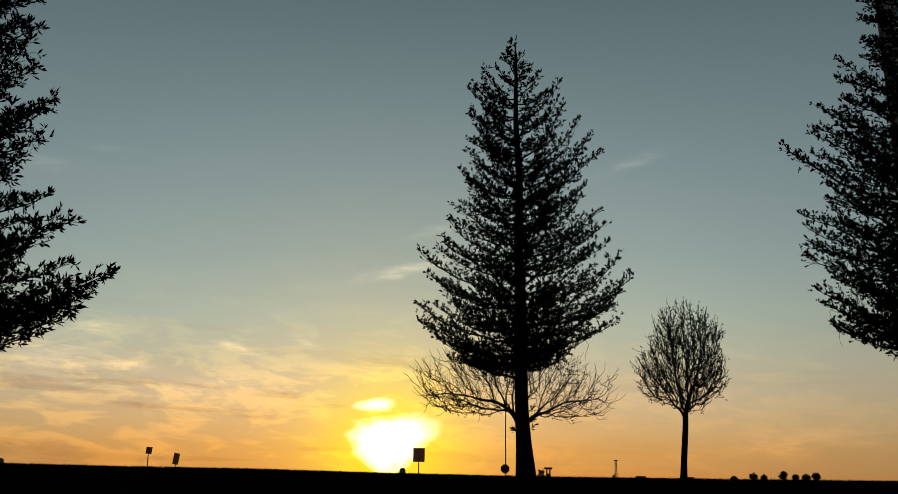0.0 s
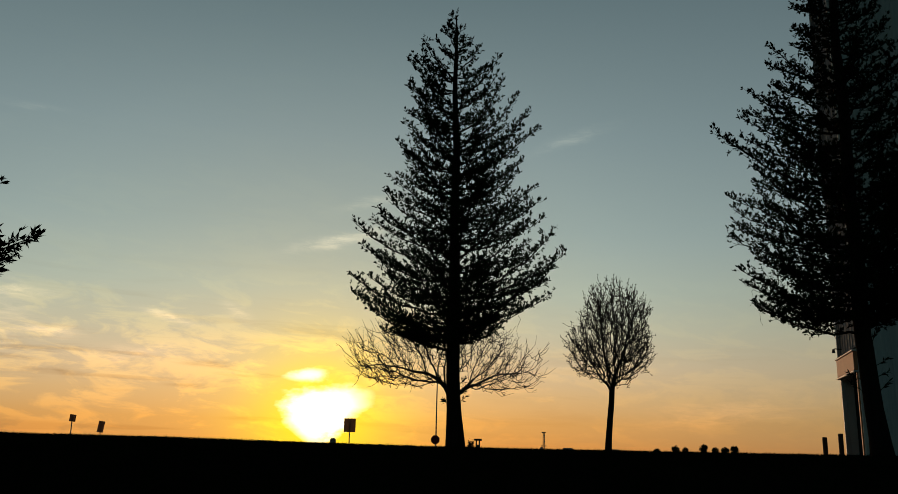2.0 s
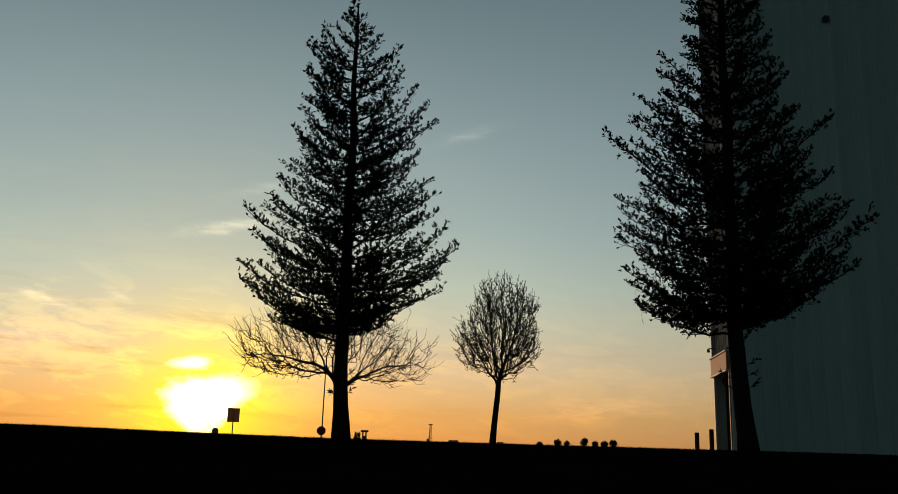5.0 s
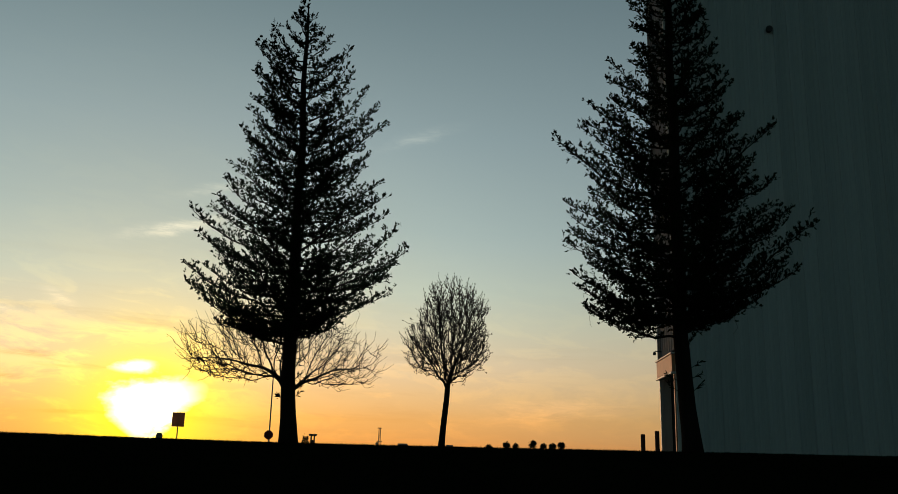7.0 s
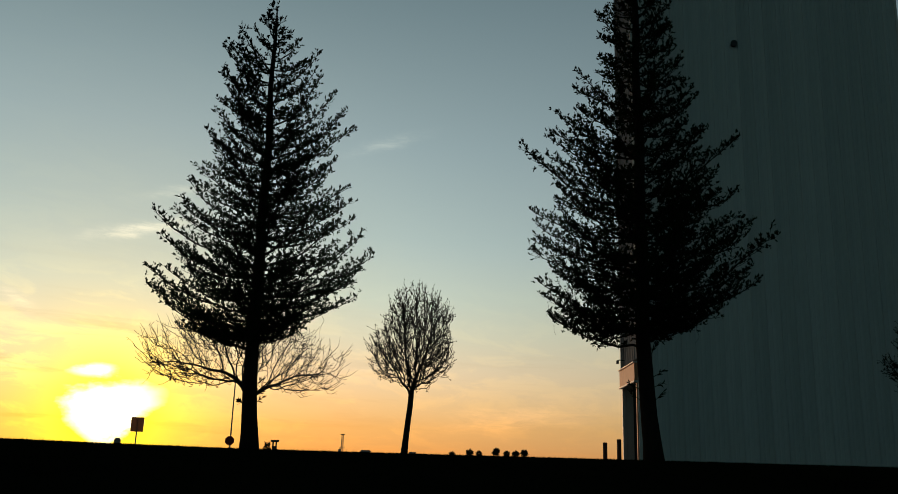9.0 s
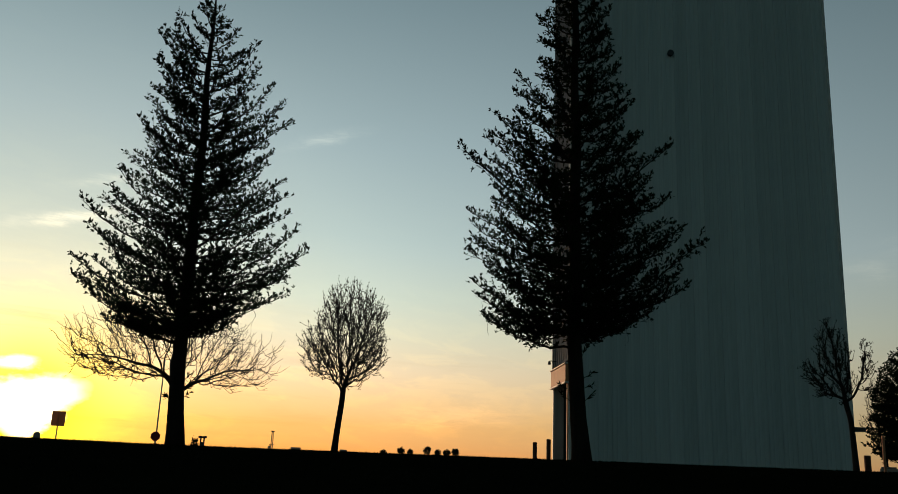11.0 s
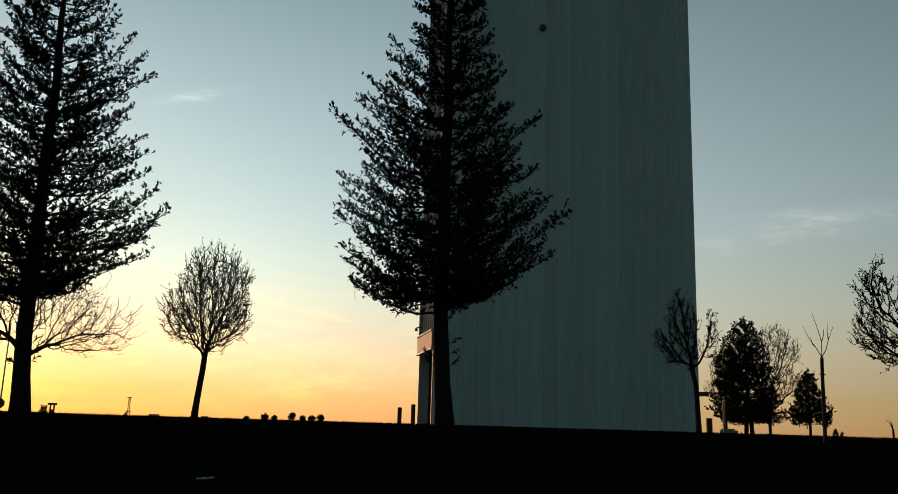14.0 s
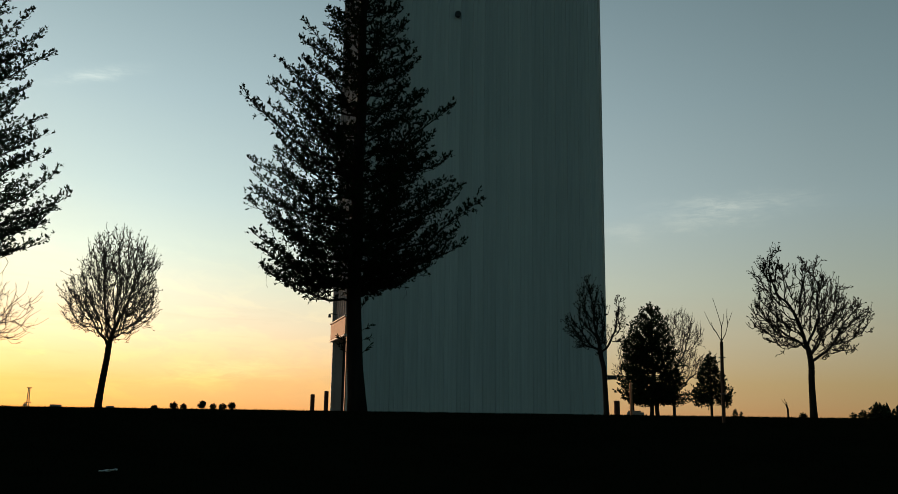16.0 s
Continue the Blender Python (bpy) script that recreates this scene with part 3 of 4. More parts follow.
# the spruce before the tower
SPRUCE2 = [(35, 25.56, 25.76), (33.5, 24.76, 26.66), (31, 23.96, 27.76), (28.5, 23.16, 28.56), (26.8, 22.86, 29.16), (25.6, 23.56, 28.96), (24.4, 21.46, 30.06), (23, 21.96, 29.86), (21.4, 19.06, 29.96), (19.6, 18.46, 31.76), (18.5, 18.26, 31.56), (17.7, 18.96, 32.36), (15.4, 17.56, 32.16), (14.7, 18.66, 33.26), (13.2, 18.16, 32.96), (12.5, 18.36, 34.06), (10.6, 18.56, 33.16), (9.3, 18.9, 30.4), (8.6, 20.3, 28.6), (7.9, 23.4, 27.0)]
foot = on_ground(26.36, 18)
l, r = sides(SPRUCE2, 18, 25.85, foot.z)
conifer(foot, 26.36, level(35, 18) + EYE - foot.z, 0.185, [(0, 0.0), (0.8, -0.08), (2.5, -0.17), (5, -0.15), (9, -0.16), (12.6, -0.2)], l, r, 2.25,
        "tall dark conifer with drooping dead strands before the tower", 23, sprigs=6, strands=9, per_m=19, spray=1.75, tuft=0.08, leaves=5, rise=(0.26, 0.55), fan=(-0.2, 0.5), bough=(0.13, 0.18), reach=0.68, trim=0.02)

# the dense conifer at the edge of the view
DENSE = [(36, -39.6, -39.2), (33, -40.5, -36.5), (29.5, -42, -33.3), (27.0, -43, -31.7), (25.5, -43, -32.6), (23.5, -44, -31.8), (21.5, -44, -31.3), (19.6, -45, -30.4), (17.8, -45, -30.8), (16.1, -46, -30.5), (14.3, -46, -30.4),
         (13.4, -47, -28.9), (12.1, -48, -28.0), (11.1, -48, -27.3), (9.6, -48, -27.9), (8.1, -46, -28.8), (7.4, -44, -31.0), (6.6, -42, -33.5)]
foot = on_ground(-39.4, 15)
l, r = sides(DENSE, 15, -39.4, foot.z)
conifer(foot, -39.4, level(36, 15) + EYE - foot.z, 0.2, [(0, 0), (12, 0)], l, r, 1.3, "dense dark conifer with fine drooping sprays", 5, mat=DENSE_NEEDLE,
        per_m=22, spray=1.7, rise=(0.2, 0.6), tuft=0.13, slim=(0.2, 0.34), reach=0.7, leaves=5, droop=0.15, bough=(0.2, 0.12), trim=0.12)

# the small round tree
foot = on_ground(10.34, 26)
bare_tree(foot, 10.34, level(3.5, 26) + EYE - foot.z, 0.081, [(0.26, 0, 3.45, 0.88, 1.0, 1.55, 5), (-0.5, 0.1, 2.95, 0.72, 0.8, 0.9, 3), (0.86, -0.1, 3.0, 0.55, 0.8, 0.75, 2.5), (-0.15, 0, 4.1, 0.6, 0.7, 0.75, 1), (0.8, 0, 3.9, 0.6, 0.7, 0.7, 1), (0.3, 0, 2.5, 1.0, 0.9, 0.6, 1), (0.2, 0, 2.1, 0.6, 0.6, 0.3, 0.4)], 2600,
          "small leafless tree with a dense rounded crown", 3, step=0.1, kill=0.12, lift=0.16, buds=0.5, tip=0.0088, twigs=1.35, lean=0.15, twig_len=0.27, twig_up=0.9, gnarl=0.34, spurs=1.3)

# the wide bare tree behind the spruce
foot = on_ground(0.1, 33)
bare_tree(foot, 0.1, level(2.6, 33) + EYE - foot.z, 0.13, [(-0.3, 0, level(5.9, 33) + EYE - foot.z, 4.0, 2.6, 1.1, 4), (-2.5, 0, level(4.8, 33) + EYE - foot.z, 1.3, 1.2, 0.55, 1.6), (2.1, 0, level(4.5, 33) + EYE - foot.z, 1.4, 1.2, 0.6, 1.6), (-1.5, 0, level(4.1, 33) + EYE - foot.z, 1.2, 0.9, 0.4, 0.7), (1.3, 0, level(4.0, 33) + EYE - foot.z, 1.3, 0.9, 0.4, 0.7), (-0.3, 0, level(7.2, 33) + EYE - foot.z, 2.6, 2.0, 0.9, 2)], 1700,
          "bare tree with a low wide spreading crown", 9, step=0.16, kill=0.2, lift=0.06, tip=0.0105, power=2.0, twig_len=0.62, twig_up=0.9, twigs=0.9, gnarl=0.2, spurs=0.6)

# the uneven tree on the crest
foot = on_ground(54.73, 24)
bare_tree(foot, 54.73, level(2.45, 24) + EYE - foot.z, 0.075, [(-0.82, 0, 3.15, 0.46, 0.6, 1.25, 3.4), (0.1, 0, 3.0, 0.46, 0.7, 1.12, 3), (1.0, 0, 2.45, 0.5, 0.6, 0.5, 2.2), (0.58, 0, 2.75, 0.4, 0.6, 0.85, 2.2), (-1.0, 0, 2.4, 0.4, 0.5, 0.45, 1.4), (-0.5, 0, 2.15, 0.6, 0.6, 0.5, 2), (0.3, 0, 1.9, 0.5, 0.5, 0.5, 1), (0.8, 0, 1.8, 0.4, 0.4, 0.3, 0.7)],
          2300, "leafless young tree with an uneven open crown", 15, step=0.1, kill=0.13, lift=0.18, buds=0.55, tip=0.0095, twigs=1.7, twig_len=0.19, gnarl=0.28, spurs=1.4)

# the thin tree at the tower's corner
foot = on_ground(42.36, 27)
bare_tree(foot, 42.36, level(3.0, 27) + EYE - foot.z, 0.07, [(-0.52, 0, 3.1, 0.34, 0.4, 1.2, 3), (-0.88, 0, 2.65, 0.38, 0.4, 0.4, 2), (0.42, 0, 2.85, 0.2, 0.4, 0.75, 2), (-0.2, 0, 2.8, 0.4, 0.5, 1.1, 2), (-0.6, 0, 2.15, 0.34, 0.4, 0.28, 1.0)],
          1300, "slender leafless tree beside the tower wall", 17, step=0.1, kill=0.14, lift=0.25, buds=0.6, tip=0.009, twigs=1.9, lean=-0.05, twig_len=0.2, gnarl=0.28, spurs=1.4)

# dense firs and a bare tree past the tower
foot = on_ground(45.3, 55)
top = level(7.1, 55) + EYE - foot.z
FIR = [(7.1, 45.07, 45.3), (6.6, 44.55, 45.81), (5.6, 43.86, 46.39), (4.3, 43.4, 46.85), (3, 43.17, 46.96), (1.8, 42.94, 47.31), (1, 42.82, 47.54), (0.6, 43.63, 46.73)]
l, r = sides(FIR, 55, 45.25, foot.z)
conifer(foot, 45.3, top, 0.16, [(0, 0), (top, -0.06)], l, r, 1.9, "dense dark fir with a double trunk", 31, mat=DENSE_NEEDLE, per_m=24, spray=1.3, rise=(0.05, 0.4), tuft=0.16, twin=0.26, reach=0.72, leaves=5, fine=1.9, step=0.11)
foot = on_ground(48.78, 50)
top = level(3.75, 50) + EYE - foot.z
FIR2 = [(3.75, 48.76, 48.91), (3.2, 48.36, 49.16), (2.4, 48.06, 49.56), (1.6, 47.76, 49.96), (0.9, 47.46, 50.16), (0.5, 47.96, 49.66)]
l, r = sides(FIR2, 50, 48.8, foot.z)
conifer(foot, 48.78, top, 0.09, [(0, 0), (top, 0)], l, r, 1.7, "small dense dark fir", 37, mat=DENSE_NEEDLE, per_m=30, spray=1.3, rise=(0.05, 0.4), tuft=0.15, reach=0.72, leaves=5, fine=1.7, step=0.11)
foot = on_ground(46.5, 60)
bare_tree(foot, 46.5, 2.6, 0.1, [(0.55, 0, level(5.2, 60) + EYE - foot.z, 1.35, 1.2, 1.55, 3), (0.9, 0, level(3.2, 60) + EYE - foot.z, 1.1, 1, 1.2, 2), (-2.4, 0, level(4.0, 60) + EYE - foot.z, 1.0, 1, 1.5, 1.6), (1.5, 0, level(5.0, 60) + EYE - foot.z, 0.7, 0.8, 1.0, 1.2), (2.0, 0, level(2.9, 60) + EYE - foot.z, 0.9, 0.7, 1.0, 1.4)],
          2000, "bare tree standing behind the dark firs", 41, step=0.17, kill=0.2, lift=0.06, tip=0.013, power=2.2, twig_len=0.4, twigs=1.3, gnarl=0.32)

foot = on_ground(43.95, 62)
bare_tree(foot, 43.95, 2.5, 0.08, [(-0.1, 0, level(3.6, 62) + EYE - foot.z, 0.95, 0.9, 1.7, 2), (-0.6, 0, level(2.6, 62) + EYE - foot.z, 0.7, 0.7, 0.9, 1)],
          700, "thin bare tree standing behind the dark firs", 43, step=0.16, kill=0.18, lift=0.08, tip=0.013, power=2.2, twig_len=0.4, twigs=1.3, gnarl=0.3)

# ---------------------------------------------------------------- staked sapling


def staked_sapling():
    foot = on_ground(49.64, 15)
    ob = thing("staked_sapling", foot, "thin bare sapling tied to a dark wooden stake", "sapling", turn=-49.64)
    top = level(4.66, 15) + EYE - foot.z
    b = Buf()
    b.tube([(0, 0, -0.1), (0.006, 0, top * 0.5), (0.02, 0, top)], [0.029, 0.028, 0.026], 8)
    stake = part("stake", b, WOOD, ob, "dark weathered wooden stake", smooth=False)
    b = Buf()
    b.tube([(0.02, -0.05, -0.05), (0.03, -0.05, top * 0.6), (0.02, -0.04, top + 0.02)], [0.012, 0.011, 0.009], 6)
    for pts in ([(0.02, -0.04, top), (-0.06, -0.03, top + 0.16), (-0.15, 0.0, top + 0.30), (-0.23, 0, top + 0.5)], [(0.02, -0.04, top), (0.03, -0.02, top + 0.25), (-0.03, 0, top + 0.5), (-0.09, 0, top + 0.72)],
                [(0.02, -0.04, top), (0.09, 0, top + 0.13), (0.13, 0.02, top + 0.28), (0.21, 0.0, top + 0.49)], [(0.13, 0.02, top + 0.28), (0.12, 0.02, top + 0.4), (0.13, 0.02, top + 0.56)],
                [(0.03, -0.02, top + 0.25), (0.06, 0, top + 0.34), (0.07, 0, top + 0.45)], [(-0.06, -0.03, top + 0.16), (-0.1, -0.03, top + 0.2), (-0.13, -0.02, top + 0.32)]):
        b.tube(pts, np.linspace(0.008, 0.003, len(pts)), 5)
    part("stem", b, TWIG, ob, "thin forked bare stem")
    for q in (0.35, 0.8):
        b = Buf()
        b.tube([(0.05 * math.cos(a) + 0.015, 0.055 * math.sin(a) - 0.025, top * q + 0.004 * math.sin(3 * a)) for a in np.linspace(0, 2 * math.pi, 13)], [0.007] * 13, 5)
        part("tie", b, DARK, stake, "dark rubber tie")


staked_sapling()

# ---------------------------------------------------------------- the tower
LEFT_DIR = 15.0                       # bearing along the tower's sunny side
CORNER = polar(25.45, 38)
WIDTH, DEPTH, TALL = 12.4, 4.0, 31.0


def build_tower():
    base = ground_z(CORNER.x, CORNER.y) - 0.4
    ob = thing("tower_building", (CORNER.x, CORNER.y, base), "tall windowless tower clad in pale ribbed steel panels", "building", turn=-LEFT_DIR)
    # local x runs along the front to its far end, y along the sunny side
    part("core", bevelled((0.08, 0.08, 5.0), (WIDTH - 0.08, DEPTH - 0.08, TALL - 0.1), 0.02), SIDE, ob)
    # doorway recess: its shade is put into the dark wall colour
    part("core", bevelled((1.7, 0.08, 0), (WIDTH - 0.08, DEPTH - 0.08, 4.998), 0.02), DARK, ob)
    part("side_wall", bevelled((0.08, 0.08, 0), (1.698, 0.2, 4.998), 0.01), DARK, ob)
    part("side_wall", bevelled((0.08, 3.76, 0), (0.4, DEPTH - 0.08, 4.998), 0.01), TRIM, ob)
    # same wall further in, coloured dark for the deep shade
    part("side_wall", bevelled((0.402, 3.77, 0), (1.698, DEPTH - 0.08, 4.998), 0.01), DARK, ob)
    part("roof", bevelled((-0.1, -0.1, TALL - 0.1), (WIDTH + 0.1, DEPTH + 0.1, TALL + 0.15), 0.03), TRIM, ob, "pale flat roof edge")
    part("plinth", bevelled((-0.06, -0.06, -0.4), (WIDTH + 0.06, DEPTH + 0.06, 0.35), 0.02), CONCRETE, ob, "low concrete plinth")

    def panel_mesh(name, w, height, paint=PANEL):
        # one cladding sheet with a folded rib on its edge and two shallow swages
        prof = [(0, 0.0), (0.012, -0.05), (0.05, -0.05), (0.062, 0.0)]
        for c in (w * 0.38, w * 0.69):
            prof += [(c - 0.03, 0.0), (c - 0.018, -0.018), (c + 0.018, -0.018), (c + 0.03, 0.0)]
        prof += [(w - 0.004, 0.0), (w - 0.004, 0.03), (0.0, 0.03)]
        b, n = Buf(), len(prof)
        b.add([(x, y, z) for z in (0, height) for x, y in prof], [(i, (i + 1) % n, n + (i + 1) % n, n + i) for i in range(n)] + [tuple(range(n))[::-1], tuple(range(n, 2 * n))])
        return b.mesh(name, paint)

    count = 20
    w = WIDTH / count
    front = panel_mesh("panel", w, TALL - 0.48)
    for i in range(count):
        p = new("panel", front)
        p.parent = ob
        p.matrix_local = Matrix.Translation((i * w + rng.normal(0, 0.002), 0.045 + rng.normal(0, 0.0015), 0.36))
    cs = 7
    ws = DEPTH / cs
    upper = panel_mesh("side_panel", ws, TALL - 5.12, SIDE)
    for i in range(cs):
        p = new("panel", upper)
        p.parent = ob
        p.matrix_local = Matrix.Translation((0.045, DEPTH - i * ws, 5.0)) @ pose(0, 0, 0, 0, 0, -90)
    for x, y in ((0, 0), (WIDTH, 0), (0, DEPTH), (WIDTH, DEPTH)):
        part("corner_trim", bevelled((x - 0.05, y - 0.05, 0.3), (x + 0.05, y + 0.05, TALL - 0.1), 0.01), TRIM, ob)
    # drive-in portal on the sunny side
    f_lo, f_hi = level(5.0, 38) + EYE - base, level(6.12, 38) + EYE - base
    out = -0.2
    fascia = part("portal_fascia", bevelled((out, -0.03, f_lo), (0.06, 3.95, f_hi), 0.02), SALMON, ob, "fascia over the doorway, coloured salmon for its sunset glow")
    part("fascia_cap", bevelled((out - 0.05, -0.08, f_hi), (0.06, 4.0, f_hi + 0.07), 0.015), TRIM, fascia, "pale metal cap strip")
    part("fascia_edge", bevelled((out - 0.04, -0.07, f_lo - 0.09), (0.05, 3.99, f_lo - 0.004), 0.015), TRIM, fascia, "pale metal edge strip")
    part("door_post", bevelled((out + 0.1, 0.06, 0), (0.075, 0.24, f_lo - 0.09), 0.015), SALMON, ob, "sunlit salmon door post")
    part("door_post", bevelled((out + 0.1, 3.74, 0), (0.075, 3.94, f_lo - 0.09), 0.015), TRIM, ob)
    part("floor_slab", bevelled((0.0, 0.26, -0.3), (1.69, 3.72, 0.1), 0.02), CONCRETE, ob)
    # dark sheets added across the open recess to stand for its shade
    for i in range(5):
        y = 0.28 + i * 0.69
        part("shade_strip", bevelled((1.2, y, 0.3), (1.23, y + 0.66, 4.9), 0.006), DARK, ob)
    b = Buf()
    b.tube([(-0.1, DEPTH - 0.1, f_hi), (-0.1, DEPTH - 0.1, TALL - 0.3)], [0.05, 0.05], 10)
    for z in np.arange(f_hi + 1, TALL - 1, 2.4):
        b.box((-0.16, DEPTH - 0.16, z), (0.0, DEPTH - 0.04, z + 0.05))
    part("downpipe", b, STEEL, ob, "grey metal downpipe")
    b = Buf()
    b.tube([(-0.02, 3.4, f_hi + 0.45), (-0.3, 3.4, f_hi + 0.48), (-0.36, 3.4, f_hi + 0.44)], [0.025] * 3, 6)
    b.tube([(-0.36, 3.4, f_hi + 0.46), (-0.36, 3.4, f_hi + 0.3)], [0.05, 0.075], 10)
    part("wall_lamp", b, DARK, ob, "small unlit bracket lamp")
    # round vent on the front
    x = 0.0
    for k in range(400):
        p = Vector((math.sin(radians(LEFT_DIR + 90)), math.cos(radians(LEFT_DIR + 90)), 0)) * (k * 0.03) + CORNER
        if math.degrees(math.atan2(p.x, p.y)) > 32.3:
            x, z = k * 0.03, level(26.0, math.hypot(p.x, p.y)) + EYE - base
            break
    b = Buf()
    b.tube([(x, 0.05, z), (x, -0.1, z)], [0.13, 0.13], 16)
    b.tube([(x, -0.1, z), (x, -0.14, z)], [0.16, 0.15], 16)
    part("vent", b, DARK, ob, "small dark round vent", smooth=False)
    # canopy past the far corner
    part("side_canopy", bevelled((WIDTH - 0.2, 0.6, level(2.3, 42.5) + EYE - base), (WIDTH + 0.9, 2.2, level(2.55, 42.5) + EYE - base), 0.02), DARK, ob, "small dark flat canopy")


build_tower()


def post(az, d, top_el, r, label, name="bollard", mat=RUST, cat="bollard"):
    foot = on_ground(az, d)
    h = level(top_el, d) + EYE - foot.z
    ob = thing(name, foot, label, cat, "posts by the tower", turn=-az)
    b = Buf()
    b.tube([(0, 0, -0.1), (0, 0, h - 0.03)], [r, r], 14)
    pipe = part("pipe", b, mat, ob)
    b = Buf()
    b.tube([(0, 0, h - 0.03), (0, 0, h), (0, 0, h + 0.012)], [r * 1.04, r * 0.97, r * 0.6], 14)
    part("cap", b, mat, pipe, "rounded steel cap")
    return ob


post(23.22, 41, 1.03, 0.1, "rust-brown steel bollard near the tower doorway")
post(24.1, 41, 1.25, 0.1, "rust-brown steel bollard near the tower doorway")
post(42.95, 46, 0.9, 0.15, "rust-brown steel bollard behind the tower corner")
post(43.85, 47, 2.05, 0.065, "tall faded salmon-brown post before the firs", "post", SALMON, "post")


def low_trough():
    foot = on_ground(44.1, 49)
    ob = thing("concrete_trough", foot, "low dull concrete block beyond the crest", "block", turn=-44.1)
    h = level(0.2, 49) + EYE - foot.z
    part("body", bevelled((-0.46, -0.4, -0.1), (0.46, 0.4, h), 0.04), CONCRETE, ob)
    part("cap", bevelled((-0.4, -0.35, h), (0.3, 0.35, h + 0.08), 0.02), CONCRETE, ob)


low_trough()

# ---------------------------------------------------------------- road signs


def sign(az, d, lo, hi, width, tilt, label, turn=0.0):
    foot = on_ground(az, d)
    ob = thing("road_sign", foot, label, "road sign", "road signs", turn=-az + turn)
    z0, z1 = level(lo, d) + EYE - foot.z, level(hi, d) + EYE - foot.z
    b = Buf()
    b.tube([(0, 0, -0.2), (0, 0, z1 - 0.05)], [0.032, 0.03], 6)
    part("post", b, STEEL, ob)
    m = Matrix.Translation((0, -0.05, (z0 + z1) / 2)) @ pose(0, 0, 0, 0, tilt, 0)
    h = (z1 - z0) / 2
    plate = part("plate", bevelled((-width / 2, -0.008, -h), (width / 2, 0.008, h), 0.006, m), SIGNSHEET, ob, "sign sheet, orange-brown and see-through to imitate sun glare")
    for q in (-0.5, 0.5):
        part("bolt", bevelled((-0.02, -0.02, q * h - 0.02), (0.02, 0.03, q * h + 0.02), 0.004, m), STEEL, plate, "small steel bolt")
    return ob


sign(-6.42, 48, 0.85, 1.72, 0.63, 0, "square road sign on a thin post against the sun")
sign(-23.28, 50, 1.08, 1.5, 0.33, 5, "small square sign on a leaning post", 20)
sign(-21.64, 50, 0.48, 1.16, 0.32, 7, "narrow tilted rectangular sign on a short post", 15)


def stop_sign():
    az, d = -0.84, 66
    foot = on_ground(az, d)
    ob = thing("stop_sign", foot, "octagonal stop sign seen from behind on a post", "road sign", "road signs", turn=-az)
    z = level(0.48, d) + EYE - foot.z
    b = Buf()
    b.tube([(0, 0, -0.2), (0, 0, z + 0.3)], [0.035, 0.035], 6)
    part("post", b, STEEL, ob)
    b = Buf()
    a = [math.pi / 8 + k * math.pi / 4 for k in range(8)]
    R = 0.345
    b.add([(R * math.cos(q), y, z + R * math.sin(q)) for y in (-0.05, -0.035) for q in a], [tuple(range(8)), tuple(range(15, 7, -1))] + [(i, i + 8, (i + 1) % 8 + 8, (i + 1) % 8) for i in range(8)])
    part("plate", b, STOPRED, ob, "red octagonal plate")
    az2 = -0.8
    foot = on_ground(az2, 68)
    pole = thing("flag_pole", foot, "thin tall metal pole behind the stop sign", "pole", turn=-az2)
    h = level(5.1, 68) + EYE - foot.z
    b = Buf()
    b.tube([(0, 0, -0.3), (0, 0, h * 0.6), (0.02, 0, h)], [0.06, 0.05, 0.04], 10)
    part("shaft", b, STEEL, pole)
    b = Buf()
    b.tube([(0.02, 0, h), (0.02, 0, h + 0.05), (0.02, 0, h + 0.1)], [0.05, 0.075, 0.02], 10)
    part("finial", b, STEEL, pole)


stop_sign()


def pedestal(az, d, top_el, w, label):
    foot = on_ground(az, d)
    h = level(top_el, d) + EYE - foot.z
    ob = thing("utility_pedestal", foot, label, "utility box", turn=-az)
    b = Buf()
    b.tube([(0, 0, -0.1), (0, 0, h - w * 0.45), (0, 0, h - w * 0.2), (0, 0, h - w * 0.05), (0, 0, h)], [w / 2, w / 2, w * 0.44, w * 0.28, 0.03], 16)
    part("dome", b, SIGNBACK, ob, smooth=True)
    b = Buf()
    b.tube([(0, 0, h - w * 0.62), (0, 0, h - w * 0.55)], [w * 0.53, w * 0.53], 16)
    part("band", b, STEEL, ob)


pedestal(-7.46, 46, 0.46, 0.32, "round-topped utility pedestal on the crest")
pedestal(-31.35, 46, 0.68, 0.3, "round-topped utility pedestal on the crest")

# ---------------------------------------------------------------- far field


